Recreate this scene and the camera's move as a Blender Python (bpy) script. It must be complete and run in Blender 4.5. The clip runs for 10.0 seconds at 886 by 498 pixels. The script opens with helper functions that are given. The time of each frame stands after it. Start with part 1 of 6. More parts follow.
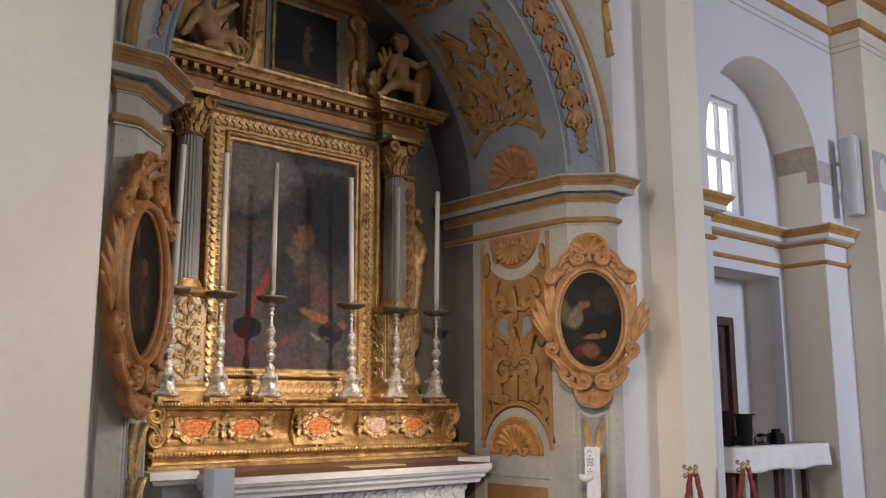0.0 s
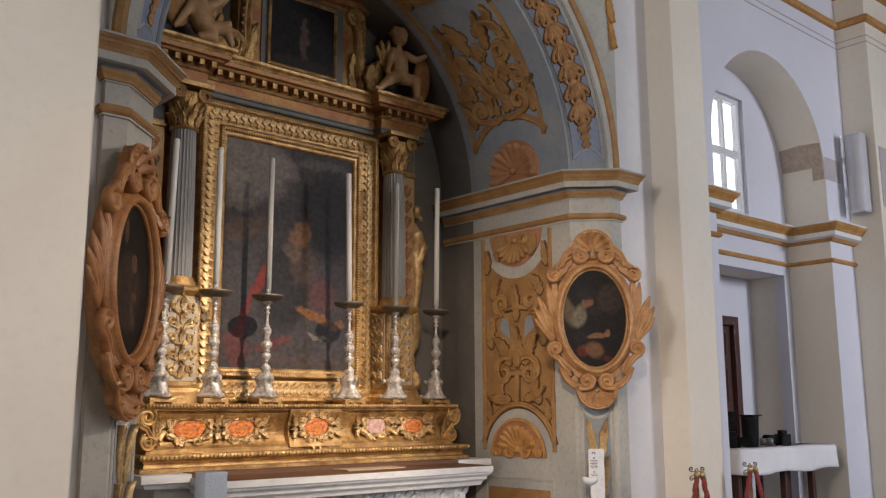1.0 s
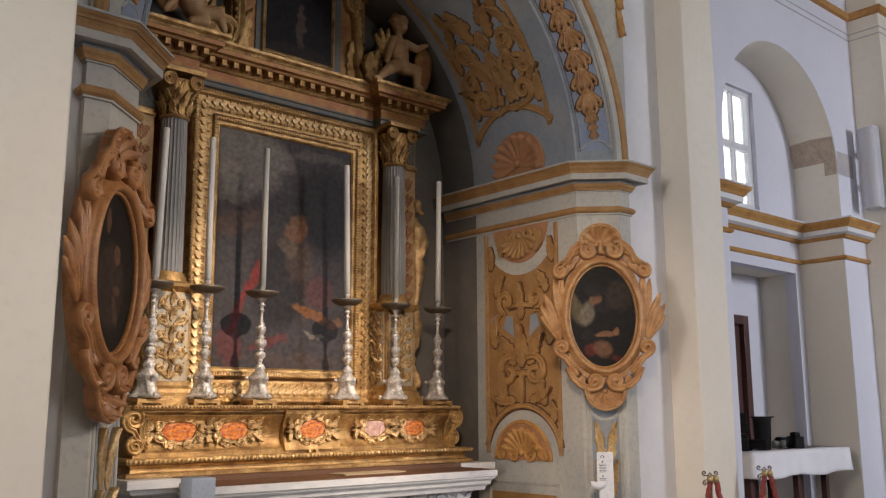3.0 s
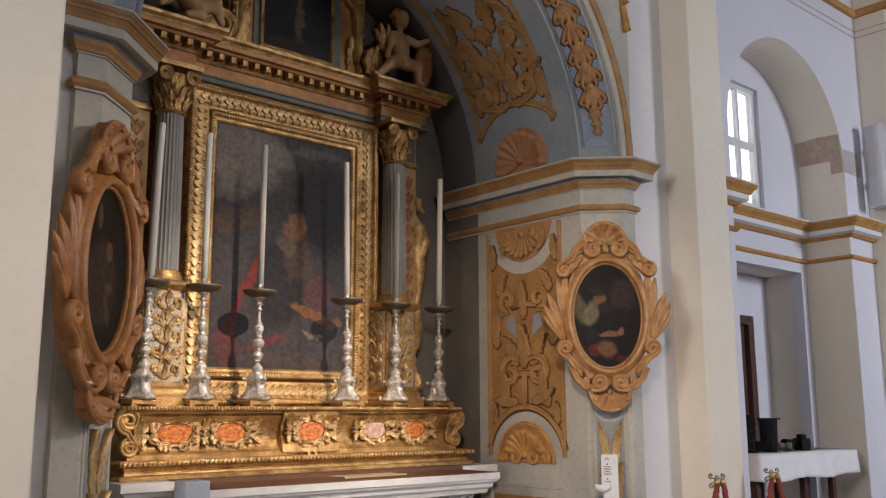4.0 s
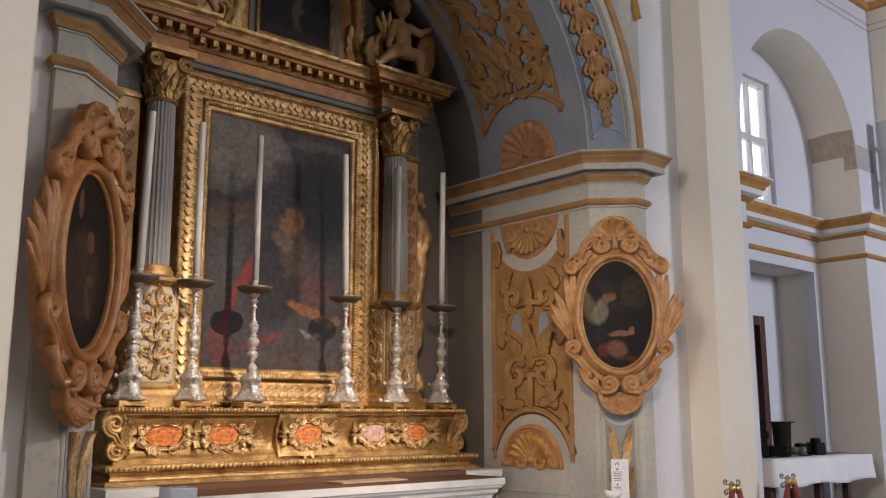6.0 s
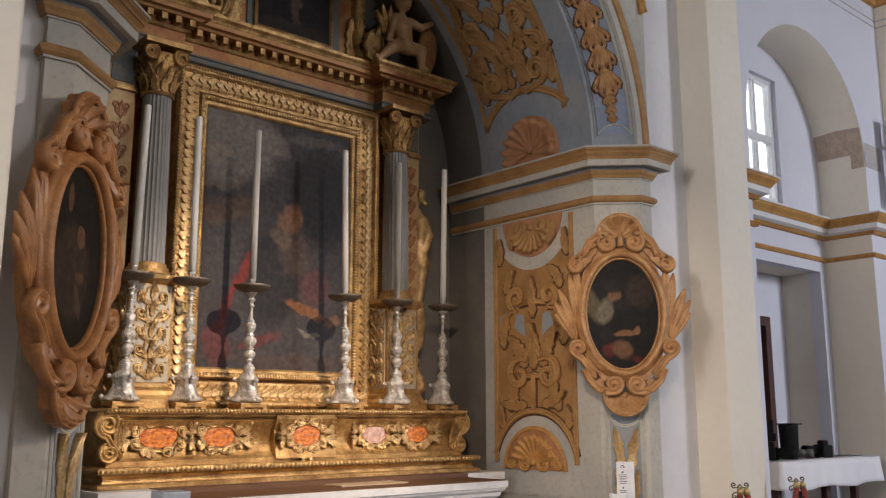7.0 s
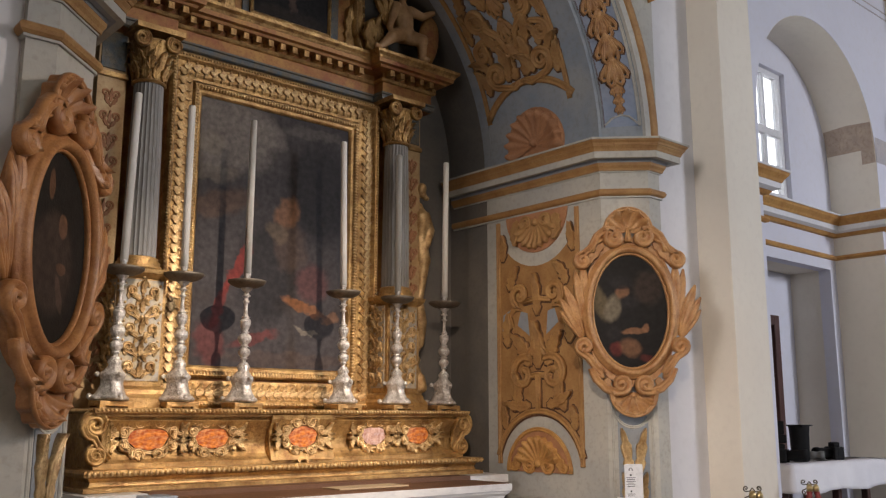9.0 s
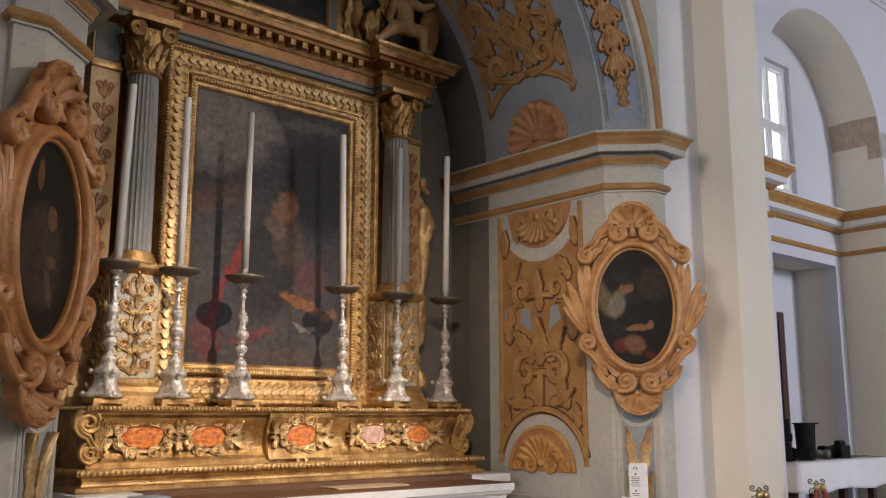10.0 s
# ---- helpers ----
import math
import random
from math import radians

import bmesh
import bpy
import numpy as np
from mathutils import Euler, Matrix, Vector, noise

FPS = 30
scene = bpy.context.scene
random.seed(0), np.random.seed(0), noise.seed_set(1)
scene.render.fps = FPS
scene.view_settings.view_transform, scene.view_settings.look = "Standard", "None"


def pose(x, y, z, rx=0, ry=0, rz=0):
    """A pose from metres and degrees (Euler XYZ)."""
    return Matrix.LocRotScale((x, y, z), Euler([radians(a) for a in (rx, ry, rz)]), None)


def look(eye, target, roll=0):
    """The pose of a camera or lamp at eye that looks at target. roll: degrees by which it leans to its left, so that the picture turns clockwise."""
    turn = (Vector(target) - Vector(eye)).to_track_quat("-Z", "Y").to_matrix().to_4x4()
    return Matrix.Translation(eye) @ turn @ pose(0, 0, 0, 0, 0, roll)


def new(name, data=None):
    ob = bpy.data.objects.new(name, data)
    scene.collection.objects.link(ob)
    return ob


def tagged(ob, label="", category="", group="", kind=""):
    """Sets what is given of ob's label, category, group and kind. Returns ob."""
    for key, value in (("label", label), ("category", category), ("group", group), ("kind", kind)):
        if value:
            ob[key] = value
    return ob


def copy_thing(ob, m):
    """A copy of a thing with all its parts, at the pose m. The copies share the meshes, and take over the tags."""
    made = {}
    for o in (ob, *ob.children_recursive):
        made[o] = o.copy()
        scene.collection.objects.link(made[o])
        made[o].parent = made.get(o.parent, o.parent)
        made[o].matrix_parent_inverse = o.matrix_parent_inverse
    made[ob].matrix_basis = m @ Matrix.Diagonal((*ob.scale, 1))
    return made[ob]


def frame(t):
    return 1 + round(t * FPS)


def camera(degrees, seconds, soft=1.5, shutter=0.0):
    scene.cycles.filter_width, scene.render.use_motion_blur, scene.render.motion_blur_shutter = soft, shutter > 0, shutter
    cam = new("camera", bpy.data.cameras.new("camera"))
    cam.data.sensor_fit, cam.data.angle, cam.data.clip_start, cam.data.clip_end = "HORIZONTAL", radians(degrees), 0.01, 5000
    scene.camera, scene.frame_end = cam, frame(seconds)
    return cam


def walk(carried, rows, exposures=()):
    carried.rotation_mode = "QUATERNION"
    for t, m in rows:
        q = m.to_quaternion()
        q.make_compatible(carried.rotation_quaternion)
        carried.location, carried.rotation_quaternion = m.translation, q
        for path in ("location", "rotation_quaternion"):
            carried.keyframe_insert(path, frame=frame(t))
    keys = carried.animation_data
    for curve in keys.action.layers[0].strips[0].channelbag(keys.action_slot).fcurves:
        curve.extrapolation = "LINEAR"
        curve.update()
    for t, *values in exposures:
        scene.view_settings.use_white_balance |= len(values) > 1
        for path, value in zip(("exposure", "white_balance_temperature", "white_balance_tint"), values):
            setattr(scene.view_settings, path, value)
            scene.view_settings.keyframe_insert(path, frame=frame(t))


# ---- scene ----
cam = camera(51.9, 10.0, soft=1.25)
METRES, EYE, TILT, LEAN, TURN = 1.6, 1.6, 0.0, 0.0, -41.1
ROWS = [
    (0.0, 0.0, 0.0, 0.0, 0.02, 9.93, 0.14),
    (0.5, -0.0021, 0.0619, -0.0009, 0.0, 9.98, 0.17),
    (1.0, -0.0041, 0.1302, -0.0018, -0.01, 10.02, 0.21),
    (1.5, -0.0063, 0.1878, -0.0027, 0.01, 10.04, 0.2),
    (2.0, -0.0088, 0.2473, -0.0034, 0.03, 10.05, 0.21),
    (2.5, -0.0106, 0.2974, -0.0033, 0.02, 10.08, 0.21),
    (4.0, -0.017, 0.4435, -0.0038, 0.05, 10.22, 0.19),
    (4.5, -0.0196, 0.4896, -0.004, 0.06, 10.25, 0.16),
    (5.0, -0.0219, 0.5454, -0.0049, 0.06, 10.32, 0.14),
    (5.5, -0.0245, 0.598, -0.0055, 0.07, 10.36, 0.12),
    (7.0, -0.0367, 0.7539, -0.0057, 0.08, 10.48, 0.02),
    (7.5, -0.0382, 0.8005, -0.0063, 0.05, 10.53, 0.02),
    (8.0, -0.0412, 0.8496, -0.0066, -0.01, 10.55, 0.03),
    (8.5, -0.0435, 0.8809, -0.0067, 0.05, 10.56, -0.02),
    (9.0, -0.0449, 0.9142, -0.0069, 0.08, 10.53, -0.06),
    (9.5, -0.047, 0.9517, -0.0074, 0.09, 10.47, -0.07),
    (10.0, -0.0497, 0.9986, -0.0069, 0.08, 10.41, -0.06),
]
walk(cam, [(t, pose(0, 0, EYE, TILT, LEAN, TURN) @ pose(METRES * x, METRES * y, METRES * z, 90 + pitch, roll, yaw)) for t, x, y, z, yaw, pitch, roll in ROWS])

# ---- light ----
world = bpy.data.worlds.new("sky")
scene.world = world
world.use_nodes = True
sky = world.node_tree.nodes.new("ShaderNodeTexSky")
sky.sky_type, sky.sun_disc = "NISHITA", False
sky.sun_elevation, sky.sun_rotation = radians(40), radians(150)
world.node_tree.links.new(sky.outputs[0], world.node_tree.nodes["Background"].inputs[0])
world.node_tree.nodes["Background"].inputs[1].default_value = 0.1


def lamp(name, kind, m, power, colour, size=0.1, size_y=0.0, cone=45, blend=0.5):
    data = bpy.data.lights.new(name, kind)
    data.energy, data.color = power, colour
    if kind == "AREA":
        data.shape, data.size, data.size_y = "RECTANGLE", size, size_y or size
    else:
        data.spot_size, data.spot_blend, data.shadow_soft_size = radians(cone), blend, size
    ob = new(name, data)
    ob.matrix_world = m
    return ob


DAY, WEST, WARM = (0.88, 0.90, 1.0), (1.0, 0.94, 0.92), (1.0, 0.79, 0.62)
# added area lamps for daylight from the unseen nave, placed to set wall brightness
right = lamp("nave_window_daylight", "AREA", look((13.5, -5.8, 4.9), (10.4, 6.0, 1.8)), 335, DAY, 2.0, 3.4)
right.data.spread = radians(105)
lamp("nave_window_daylight", "AREA", look((4.2, -5.8, 6.0), (3.6, 7.0, 2.0)), 130, (0.98, 0.96, 0.94), 2.0, 3.8)
# added lamp without a window behind it, to brighten west-facing sides
lamp("west_window_daylight", "AREA", look((-5.8, 1.75, 4.3), (7.0, 5.8, 2.0)), 630, WEST, 2.5, 3.0)
# spotlights of the chapel, out of view
# added wide fill that warms the upper altarpiece
lamp("altar_floodlight", "SPOT", look((4.95, 1.0, 6.6), (4.5, 7.4, 2.4)), 440, WARM, 0.12, 0, 44, 1.0)
lamp("altar_spotlight", "SPOT", look((4.75, 1.0, 6.6), (4.35, 7.2, 1.70)), 2700, (1.0, 0.83, 0.68), 0.05, 0, 26, 0.8)
lamp("chapel_spotlight", "SPOT", look((1.0, 1.0, 4.6), (6.7, 6.4, 1.4)), 1050, WARM, 0.06, 0, 38, 1.0)
# unseen spot added from the right to warm the left pier and its oval
lamp("chapel_spotlight", "SPOT", look((7.6, 0.6, 4.6), (2.2, 5.8, 1.8)), 800, WARM, 0.06, 0, 31, 1.0)


# ---- materials ----
def material(name, colour, second=None, rough=0.6, metal=0.0, scale=3.0, fine=40.0, bump=0.15, mix=0.5, third=None, stretch=(1, 1, 1)):
    """Two colours mixed by broad stains and fine grain, with relief."""
    m = bpy.data.materials.new(name)
    m.use_nodes = True
    nt = m.node_tree
    b = nt.nodes["Principled BSDF"]
    second = second or tuple(c * 0.8 for c in colour)
    co = nt.nodes.new("ShaderNodeTexCoord")
    mp = nt.nodes.new("ShaderNodeMapping")
    mp.inputs["Scale"].default_value = stretch
    nt.links.new(co.outputs["Object"], mp.inputs[0])
    big, small = nt.nodes.new("ShaderNodeTexNoise"), nt.nodes.new("ShaderNodeTexNoise")
    for n, s, d in ((big, scale, 5), (small, fine, 6)):
        n.inputs["Scale"].default_value, n.inputs["Detail"].default_value, n.inputs["Roughness"].default_value = s, d, 0.6
        nt.links.new(mp.outputs[0], n.inputs["Vector"])
    ramp = nt.nodes.new("ShaderNodeMapRange")
    ramp.inputs["From Min"].default_value, ramp.inputs["From Max"].default_value = 0.35, 0.68
    ramp.inputs["To Max"].default_value = mix * 2
    nt.links.new(big.outputs[0], ramp.inputs[0])
    m1 = nt.nodes.new("ShaderNodeMix")
    m1.data_type = "RGBA"
    m1.inputs["A"].default_value, m1.inputs["B"].default_value = (*colour, 1), (*second, 1)
    nt.links.new(ramp.outputs[0], m1.inputs["Factor"])
    r2 = nt.nodes.new("ShaderNodeMapRange")
    r2.inputs["From Min"].default_value, r2.inputs["From Max"].default_value = 0.5, 0.75
    r2.inputs["To Max"].default_value = 0.6
    nt.links.new(small.outputs[0], r2.inputs[0])
    m2 = nt.nodes.new("ShaderNodeMix")
    m2.data_type = "RGBA"
    dark = third or tuple(c * 0.7 for c in second)
    m2.inputs["B"].default_value = (*dark, 1)
    nt.links.new(m1.outputs["Result"], m2.inputs["A"])
    nt.links.new(r2.outputs[0], m2.inputs["Factor"])
    nt.links.new(m2.outputs["Result"], b.inputs["Base Color"])
    b.inputs["Metallic"].default_value = metal
    rr = nt.nodes.new("ShaderNodeMapRange")
    rr.inputs["To Min"].default_value, rr.inputs["To Max"].default_value = rough - 0.12, min(rough + 0.15, 1)
    nt.links.new(small.outputs[0], rr.inputs[0])
    nt.links.new(rr.outputs[0], b.inputs["Roughness"])
    if bump:
        bp = nt.nodes.new("ShaderNodeBump")
        bp.inputs["Strength"].default_value, bp.inputs["Distance"].default_value = bump, 0.01
        nt.links.new(small.outputs[0], bp.inputs["Height"])
        nt.links.new(bp.outputs[0], b.inputs["Normal"])
    return m


CREAM = material("cream_plaster", (0.74, 0.69, 0.60), (0.70, 0.64, 0.55), 0.75, scale=1.2, fine=14, bump=0.10, third=(0.66, 0.61, 0.53))
LILAC = material("lilac_plaster", (0.66, 0.665, 0.75), (0.62, 0.625, 0.71), 0.75, scale=1.1, fine=14, bump=0.10, third=(0.62, 0.61, 0.65))
GREYBLUE = material("blue_grey_distemper", (0.21, 0.245, 0.295), (0.28, 0.295, 0.305), 0.8, scale=2.5, fine=22, bump=0.25, third=(0.19, 0.19, 0.19))
STONE = material("grey_painted_plaster", (0.46, 0.44, 0.385), (0.36, 0.355, 0.335), 0.8, scale=2.2, fine=22, bump=0.25, third=(0.29, 0.26, 0.22))
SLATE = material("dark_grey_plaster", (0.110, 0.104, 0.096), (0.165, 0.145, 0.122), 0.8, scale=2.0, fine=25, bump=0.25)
OCHRE = material("ochre_painted_stucco", (0.37, 0.212, 0.078), (0.26, 0.130, 0.045), 0.62, scale=6, fine=45, bump=0.45, third=(0.24, 0.10, 0.04))
HONEY = material("honey_stucco", (0.52, 0.285, 0.085), (0.37, 0.17, 0.045), 0.55, scale=7, fine=45, bump=0.4, third=(0.24, 0.10, 0.04))
FIELDSTUCCO = material("painted_field_stucco", (0.40, 0.225, 0.078), (0.29, 0.145, 0.048), 0.6, scale=7, fine=45, bump=0.4, third=(0.20, 0.09, 0.035))
TERRA = material("terracotta_stucco", (0.42, 0.205, 0.10), (0.31, 0.145, 0.07), 0.65, scale=8, fine=60, bump=0.25, third=(0.25, 0.11, 0.05))
GOLD = material("worn_gilding", (0.60, 0.39, 0.155), (0.25, 0.132, 0.046), 0.34, 0.6, scale=9, fine=42, bump=0.8, third=(0.11, 0.048, 0.02))
PALEGOLD = material("pale_gilding", (0.70, 0.505, 0.26), (0.40, 0.24, 0.095), 0.34, 0.55, scale=10, fine=45, bump=0.7, third=(0.15, 0.07, 0.028))
REDGOLD = material("reddish_worn_gilding", (0.42, 0.23, 0.07), (0.27, 0.095, 0.045), 0.5, 0.35, scale=6, fine=40, bump=0.4, third=(0.15, 0.055, 0.03))
PEDGROUND = material("painted_pedestal_ground", (0.48, 0.38, 0.23), (0.33, 0.32, 0.30), 0.5, 0.2, scale=16, fine=50, bump=0.5, third=(0.12, 0.13, 0.15))
STRIPGOLD = material("cream_gold_paint", (0.50, 0.36, 0.19), (0.40, 0.25, 0.11), 0.5, 0.15, scale=8, fine=45, bump=0.3, third=(0.26, 0.13, 0.06))
BLUEWOOD = material("worn_blue_paint", (0.085, 0.115, 0.14), (0.15, 0.13, 0.095), 0.6, scale=12, fine=40, bump=0.5, mix=0.7, third=(0.055, 0.05, 0.045))
FLUTE = material("grey_painted_wood", (0.27, 0.265, 0.26), (0.20, 0.20, 0.20), 0.5, scale=6, fine=60, bump=0.2, third=(0.16, 0.13, 0.10), stretch=(1, 1, 0.2))
SKIN = material("polychrome_carving", (0.48, 0.30, 0.15), (0.36, 0.20, 0.09), 0.5, scale=8, fine=40, bump=0.3)
SILVER = material("embossed_silver", (0.84, 0.82, 0.80), (0.52, 0.49, 0.46), 0.30, 0.6, scale=34, fine=60, bump=1.0, third=(0.11, 0.09, 0.08), mix=0.75)
DISC = material("tarnished_metal", (0.17, 0.145, 0.115), (0.11, 0.09, 0.07), 0.5, 0.5, scale=12, fine=60, bump=0.3)
WAX = material("candle_wax", (0.82, 0.81, 0.78), (0.78, 0.76, 0.72), 0.45, scale=4, fine=30, bump=0.03, third=(0.74, 0.72, 0.68))
MARBLE = material("white_veined_marble", (0.72, 0.71, 0.70), (0.60, 0.60, 0.61), 0.3, scale=4, fine=9, bump=0.02, third=(0.40, 0.40, 0.42), stretch=(1, 1, 3))
JASPER = material("orange_jasper", (0.74, 0.27, 0.05), (0.34, 0.065, 0.012), 0.28, scale=20, fine=26, bump=0.1, third=(0.80, 0.52, 0.28), mix=0.7, stretch=(1, 1, 2.2))
PINKSTONE = material("pink_breccia", (0.62, 0.42, 0.34), (0.34, 0.16, 0.12), 0.3, scale=26, fine=34, bump=0.3, third=(0.72, 0.68, 0.68), mix=0.6)
LINEN = material("white_linen", (0.78, 0.77, 0.80), (0.72, 0.71, 0.75), 0.85, scale=4, fine=120, bump=0.1, third=(0.7, 0.69, 0.72))
WOOD = material("dark_brown_wood", (0.085, 0.035, 0.03), (0.06, 0.025, 0.02), 0.45, scale=5, fine=50, bump=0.15, stretch=(1, 1, 0.1))
BLACK = material("black_plastic", (0.008, 0.008, 0.009), (0.012, 0.012, 0.013), 0.62, scale=10, fine=90, bump=0.1)
BLACK.node_tree.nodes["Principled BSDF"].inputs["Specular IOR Level"].default_value = 0.15
STEEL = material("grey_painted_steel", (0.42, 0.46, 0.52), (0.38, 0.42, 0.48), 0.45, 0.1, scale=4, fine=60, bump=0.03)
IRON = material("wrought_iron", (0.10, 0.09, 0.08), (0.16, 0.12, 0.07), 0.45, 0.7, scale=10, fine=60, bump=0.1)
BRASS = material("brass", (0.62, 0.48, 0.25), (0.5, 0.36, 0.16), 0.35, 0.9, scale=10, fine=50, bump=0.05)
ROPE = material("red_cord", (0.26, 0.035, 0.03), (0.18, 0.025, 0.025), 0.75, scale=20, fine=200, bump=0.4, third=(0.4, 0.2, 0.12))
GREYPLASTER = material("grey_wall_plaster", (0.65, 0.64, 0.66), (0.60, 0.59, 0.61), 0.75, scale=1.1, fine=14, bump=0.10, third=(0.56, 0.55, 0.57))
PAPER = material("white_paper", (0.72, 0.72, 0.74), (0.70, 0.70, 0.72), 0.8, scale=3, fine=30, bump=0.02)
INK = material("black_ink", (0.05, 0.05, 0.06), (0.06, 0.06, 0.07), 0.8, bump=0)
FRESCO = material("faded_fresco", (0.40, 0.32, 0.26), (0.49, 0.40, 0.32), 0.85, scale=9, fine=30, bump=0.2, third=(0.25, 0.17, 0.125))
FRESCOGREY = material("grey_fresco", (0.40, 0.38, 0.40), (0.48, 0.44, 0.42), 0.85, scale=8, fine=40, bump=0.2, third=(0.34, 0.28, 0.28))
WHITEPAINT = material("white_joinery_paint", (0.72, 0.72, 0.74), (0.68, 0.68, 0.70), 0.5, scale=3, fine=40, bump=0.03)
# tone of the unseen room, lowered to cut its bounced light
DIMROOM = material("dim_room_plaster", (0.31, 0.28, 0.235), (0.26, 0.235, 0.195), 0.8, scale=1.0, fine=12, bump=0.1)
CARVED = material("carved_honey_wood", (0.50, 0.285, 0.12), (0.30, 0.135, 0.048), 0.42, scale=11, fine=60, bump=0.4, third=(0.20, 0.085, 0.035))
REDCARVED = material("carved_reddish_wood", (0.42, 0.20, 0.072), (0.25, 0.10, 0.035), 0.36, scale=11, fine=60, bump=0.4, third=(0.20, 0.08, 0.035))
# unseen floor, kept dark so that less light bounces into the vault
FLOOR = material("grey_floor_stone", (0.20, 0.18, 0.165), (0.16, 0.145, 0.13), 0.4, scale=1.5, fine=20, bump=0.05)
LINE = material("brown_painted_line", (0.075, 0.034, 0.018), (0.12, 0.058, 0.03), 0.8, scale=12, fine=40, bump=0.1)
def oil_painting(name, ground, shades, wobble=0.14, edge=0.25):
    """Soft dim patches of colour on a dark ground: rows of (x, z, half width, half height, turn, colour, strength), in metres on the canvas."""
    m = bpy.data.materials.new(name)
    m.use_nodes = True
    nt = m.node_tree
    b = nt.nodes["Principled BSDF"]
    co = nt.nodes.new("ShaderNodeTexCoord")
    wob = nt.nodes.new("ShaderNodeTexNoise")
    wob.inputs["Scale"].default_value, wob.inputs["Detail"].default_value = 9, 8
    nt.links.new(co.outputs["Object"], wob.inputs["Vector"])
    off = nt.nodes.new("ShaderNodeVectorMath")
    off.operation = "MULTIPLY_ADD"
    off.inputs[1].default_value = (wobble, 0.0, wobble)
    nt.links.new(wob.outputs["Color"], off.inputs[0])
    nt.links.new(co.outputs["Object"], off.inputs[2])
    last = None
    for x, z, rx, rz, turn, colour, strength in shades:
        mp = nt.nodes.new("ShaderNodeMapping")
        mp.vector_type = "TEXTURE"
        mp.inputs["Location"].default_value = (x + wobble / 2, 0, z + wobble / 2)
        mp.inputs["Rotation"].default_value = (0, radians(turn), 0)
        mp.inputs["Scale"].default_value = (rx, 1000, rz)
        nt.links.new(off.outputs[0], mp.inputs[0])
        ln = nt.nodes.new("ShaderNodeVectorMath")
        ln.operation = "LENGTH"
        nt.links.new(mp.outputs[0], ln.inputs[0])
        mr = nt.nodes.new("ShaderNodeMapRange")
        mr.interpolation_type = "SMOOTHSTEP"
        mr.inputs["From Min"].default_value, mr.inputs["From Max"].default_value = 0.95 + edge, 0.95 - edge
        mr.inputs["To Min"].default_value, mr.inputs["To Max"].default_value = 0.0, strength
        nt.links.new(ln.outputs["Value"], mr.inputs[0])
        mx = nt.nodes.new("ShaderNodeMix")
        mx.data_type = "RGBA"
        mx.inputs["A"].default_value, mx.inputs["B"].default_value = (*ground, 1), (*colour, 1)
        if last:
            nt.links.new(last, mx.inputs["A"])
        nt.links.new(mr.outputs[0], mx.inputs["Factor"])
        last = mx.outputs["Result"]
    fine = nt.nodes.new("ShaderNodeTexNoise")
    fine.inputs["Scale"].default_value, fine.inputs["Detail"].default_value = 22, 6
    nt.links.new(co.outputs["Object"], fine.inputs["Vector"])
    mr = nt.nodes.new("ShaderNodeMapRange")
    mr.inputs["From Min"].default_value, mr.inputs["From Max"].default_value = 0.3, 0.75
    mr.inputs["To Min"].default_value, mr.inputs["To Max"].default_value = 1.25, 0.62
    nt.links.new(fine.outputs[0], mr.inputs[0])
    mul = nt.nodes.new("ShaderNodeVectorMath")
    mul.operation = "SCALE"
    nt.links.new(last, mul.inputs[0])
    nt.links.new(mr.outputs[0], mul.inputs["Scale"])
    nt.links.new(mul.outputs[0], b.inputs["Base Color"])
    b.inputs["Roughness"].default_value, b.inputs["Specular IOR Level"].default_value = 0.5, 0.12
    bp = nt.nodes.new("ShaderNodeBump")
    bp.inputs["Strength"].default_value, bp.inputs["Distance"].default_value = 0.25, 0.004
    weave = nt.nodes.new("ShaderNodeTexNoise")
    weave.inputs["Scale"].default_value = 90
    nt.links.new(co.outputs["Object"], weave.inputs["Vector"])
    nt.links.new(weave.outputs[0], bp.inputs["Height"])
    nt.links.new(bp.outputs[0], b.inputs["Normal"])
    return m


RED, FLESH, PALE, GREY, BROWN, NIGHT = (0.15, 0.025, 0.02), (0.21, 0.105, 0.055), (0.23, 0.195, 0.15), (0.20, 0.175, 0.155), (0.085, 0.055, 0.042), (0.018, 0.016, 0.017)
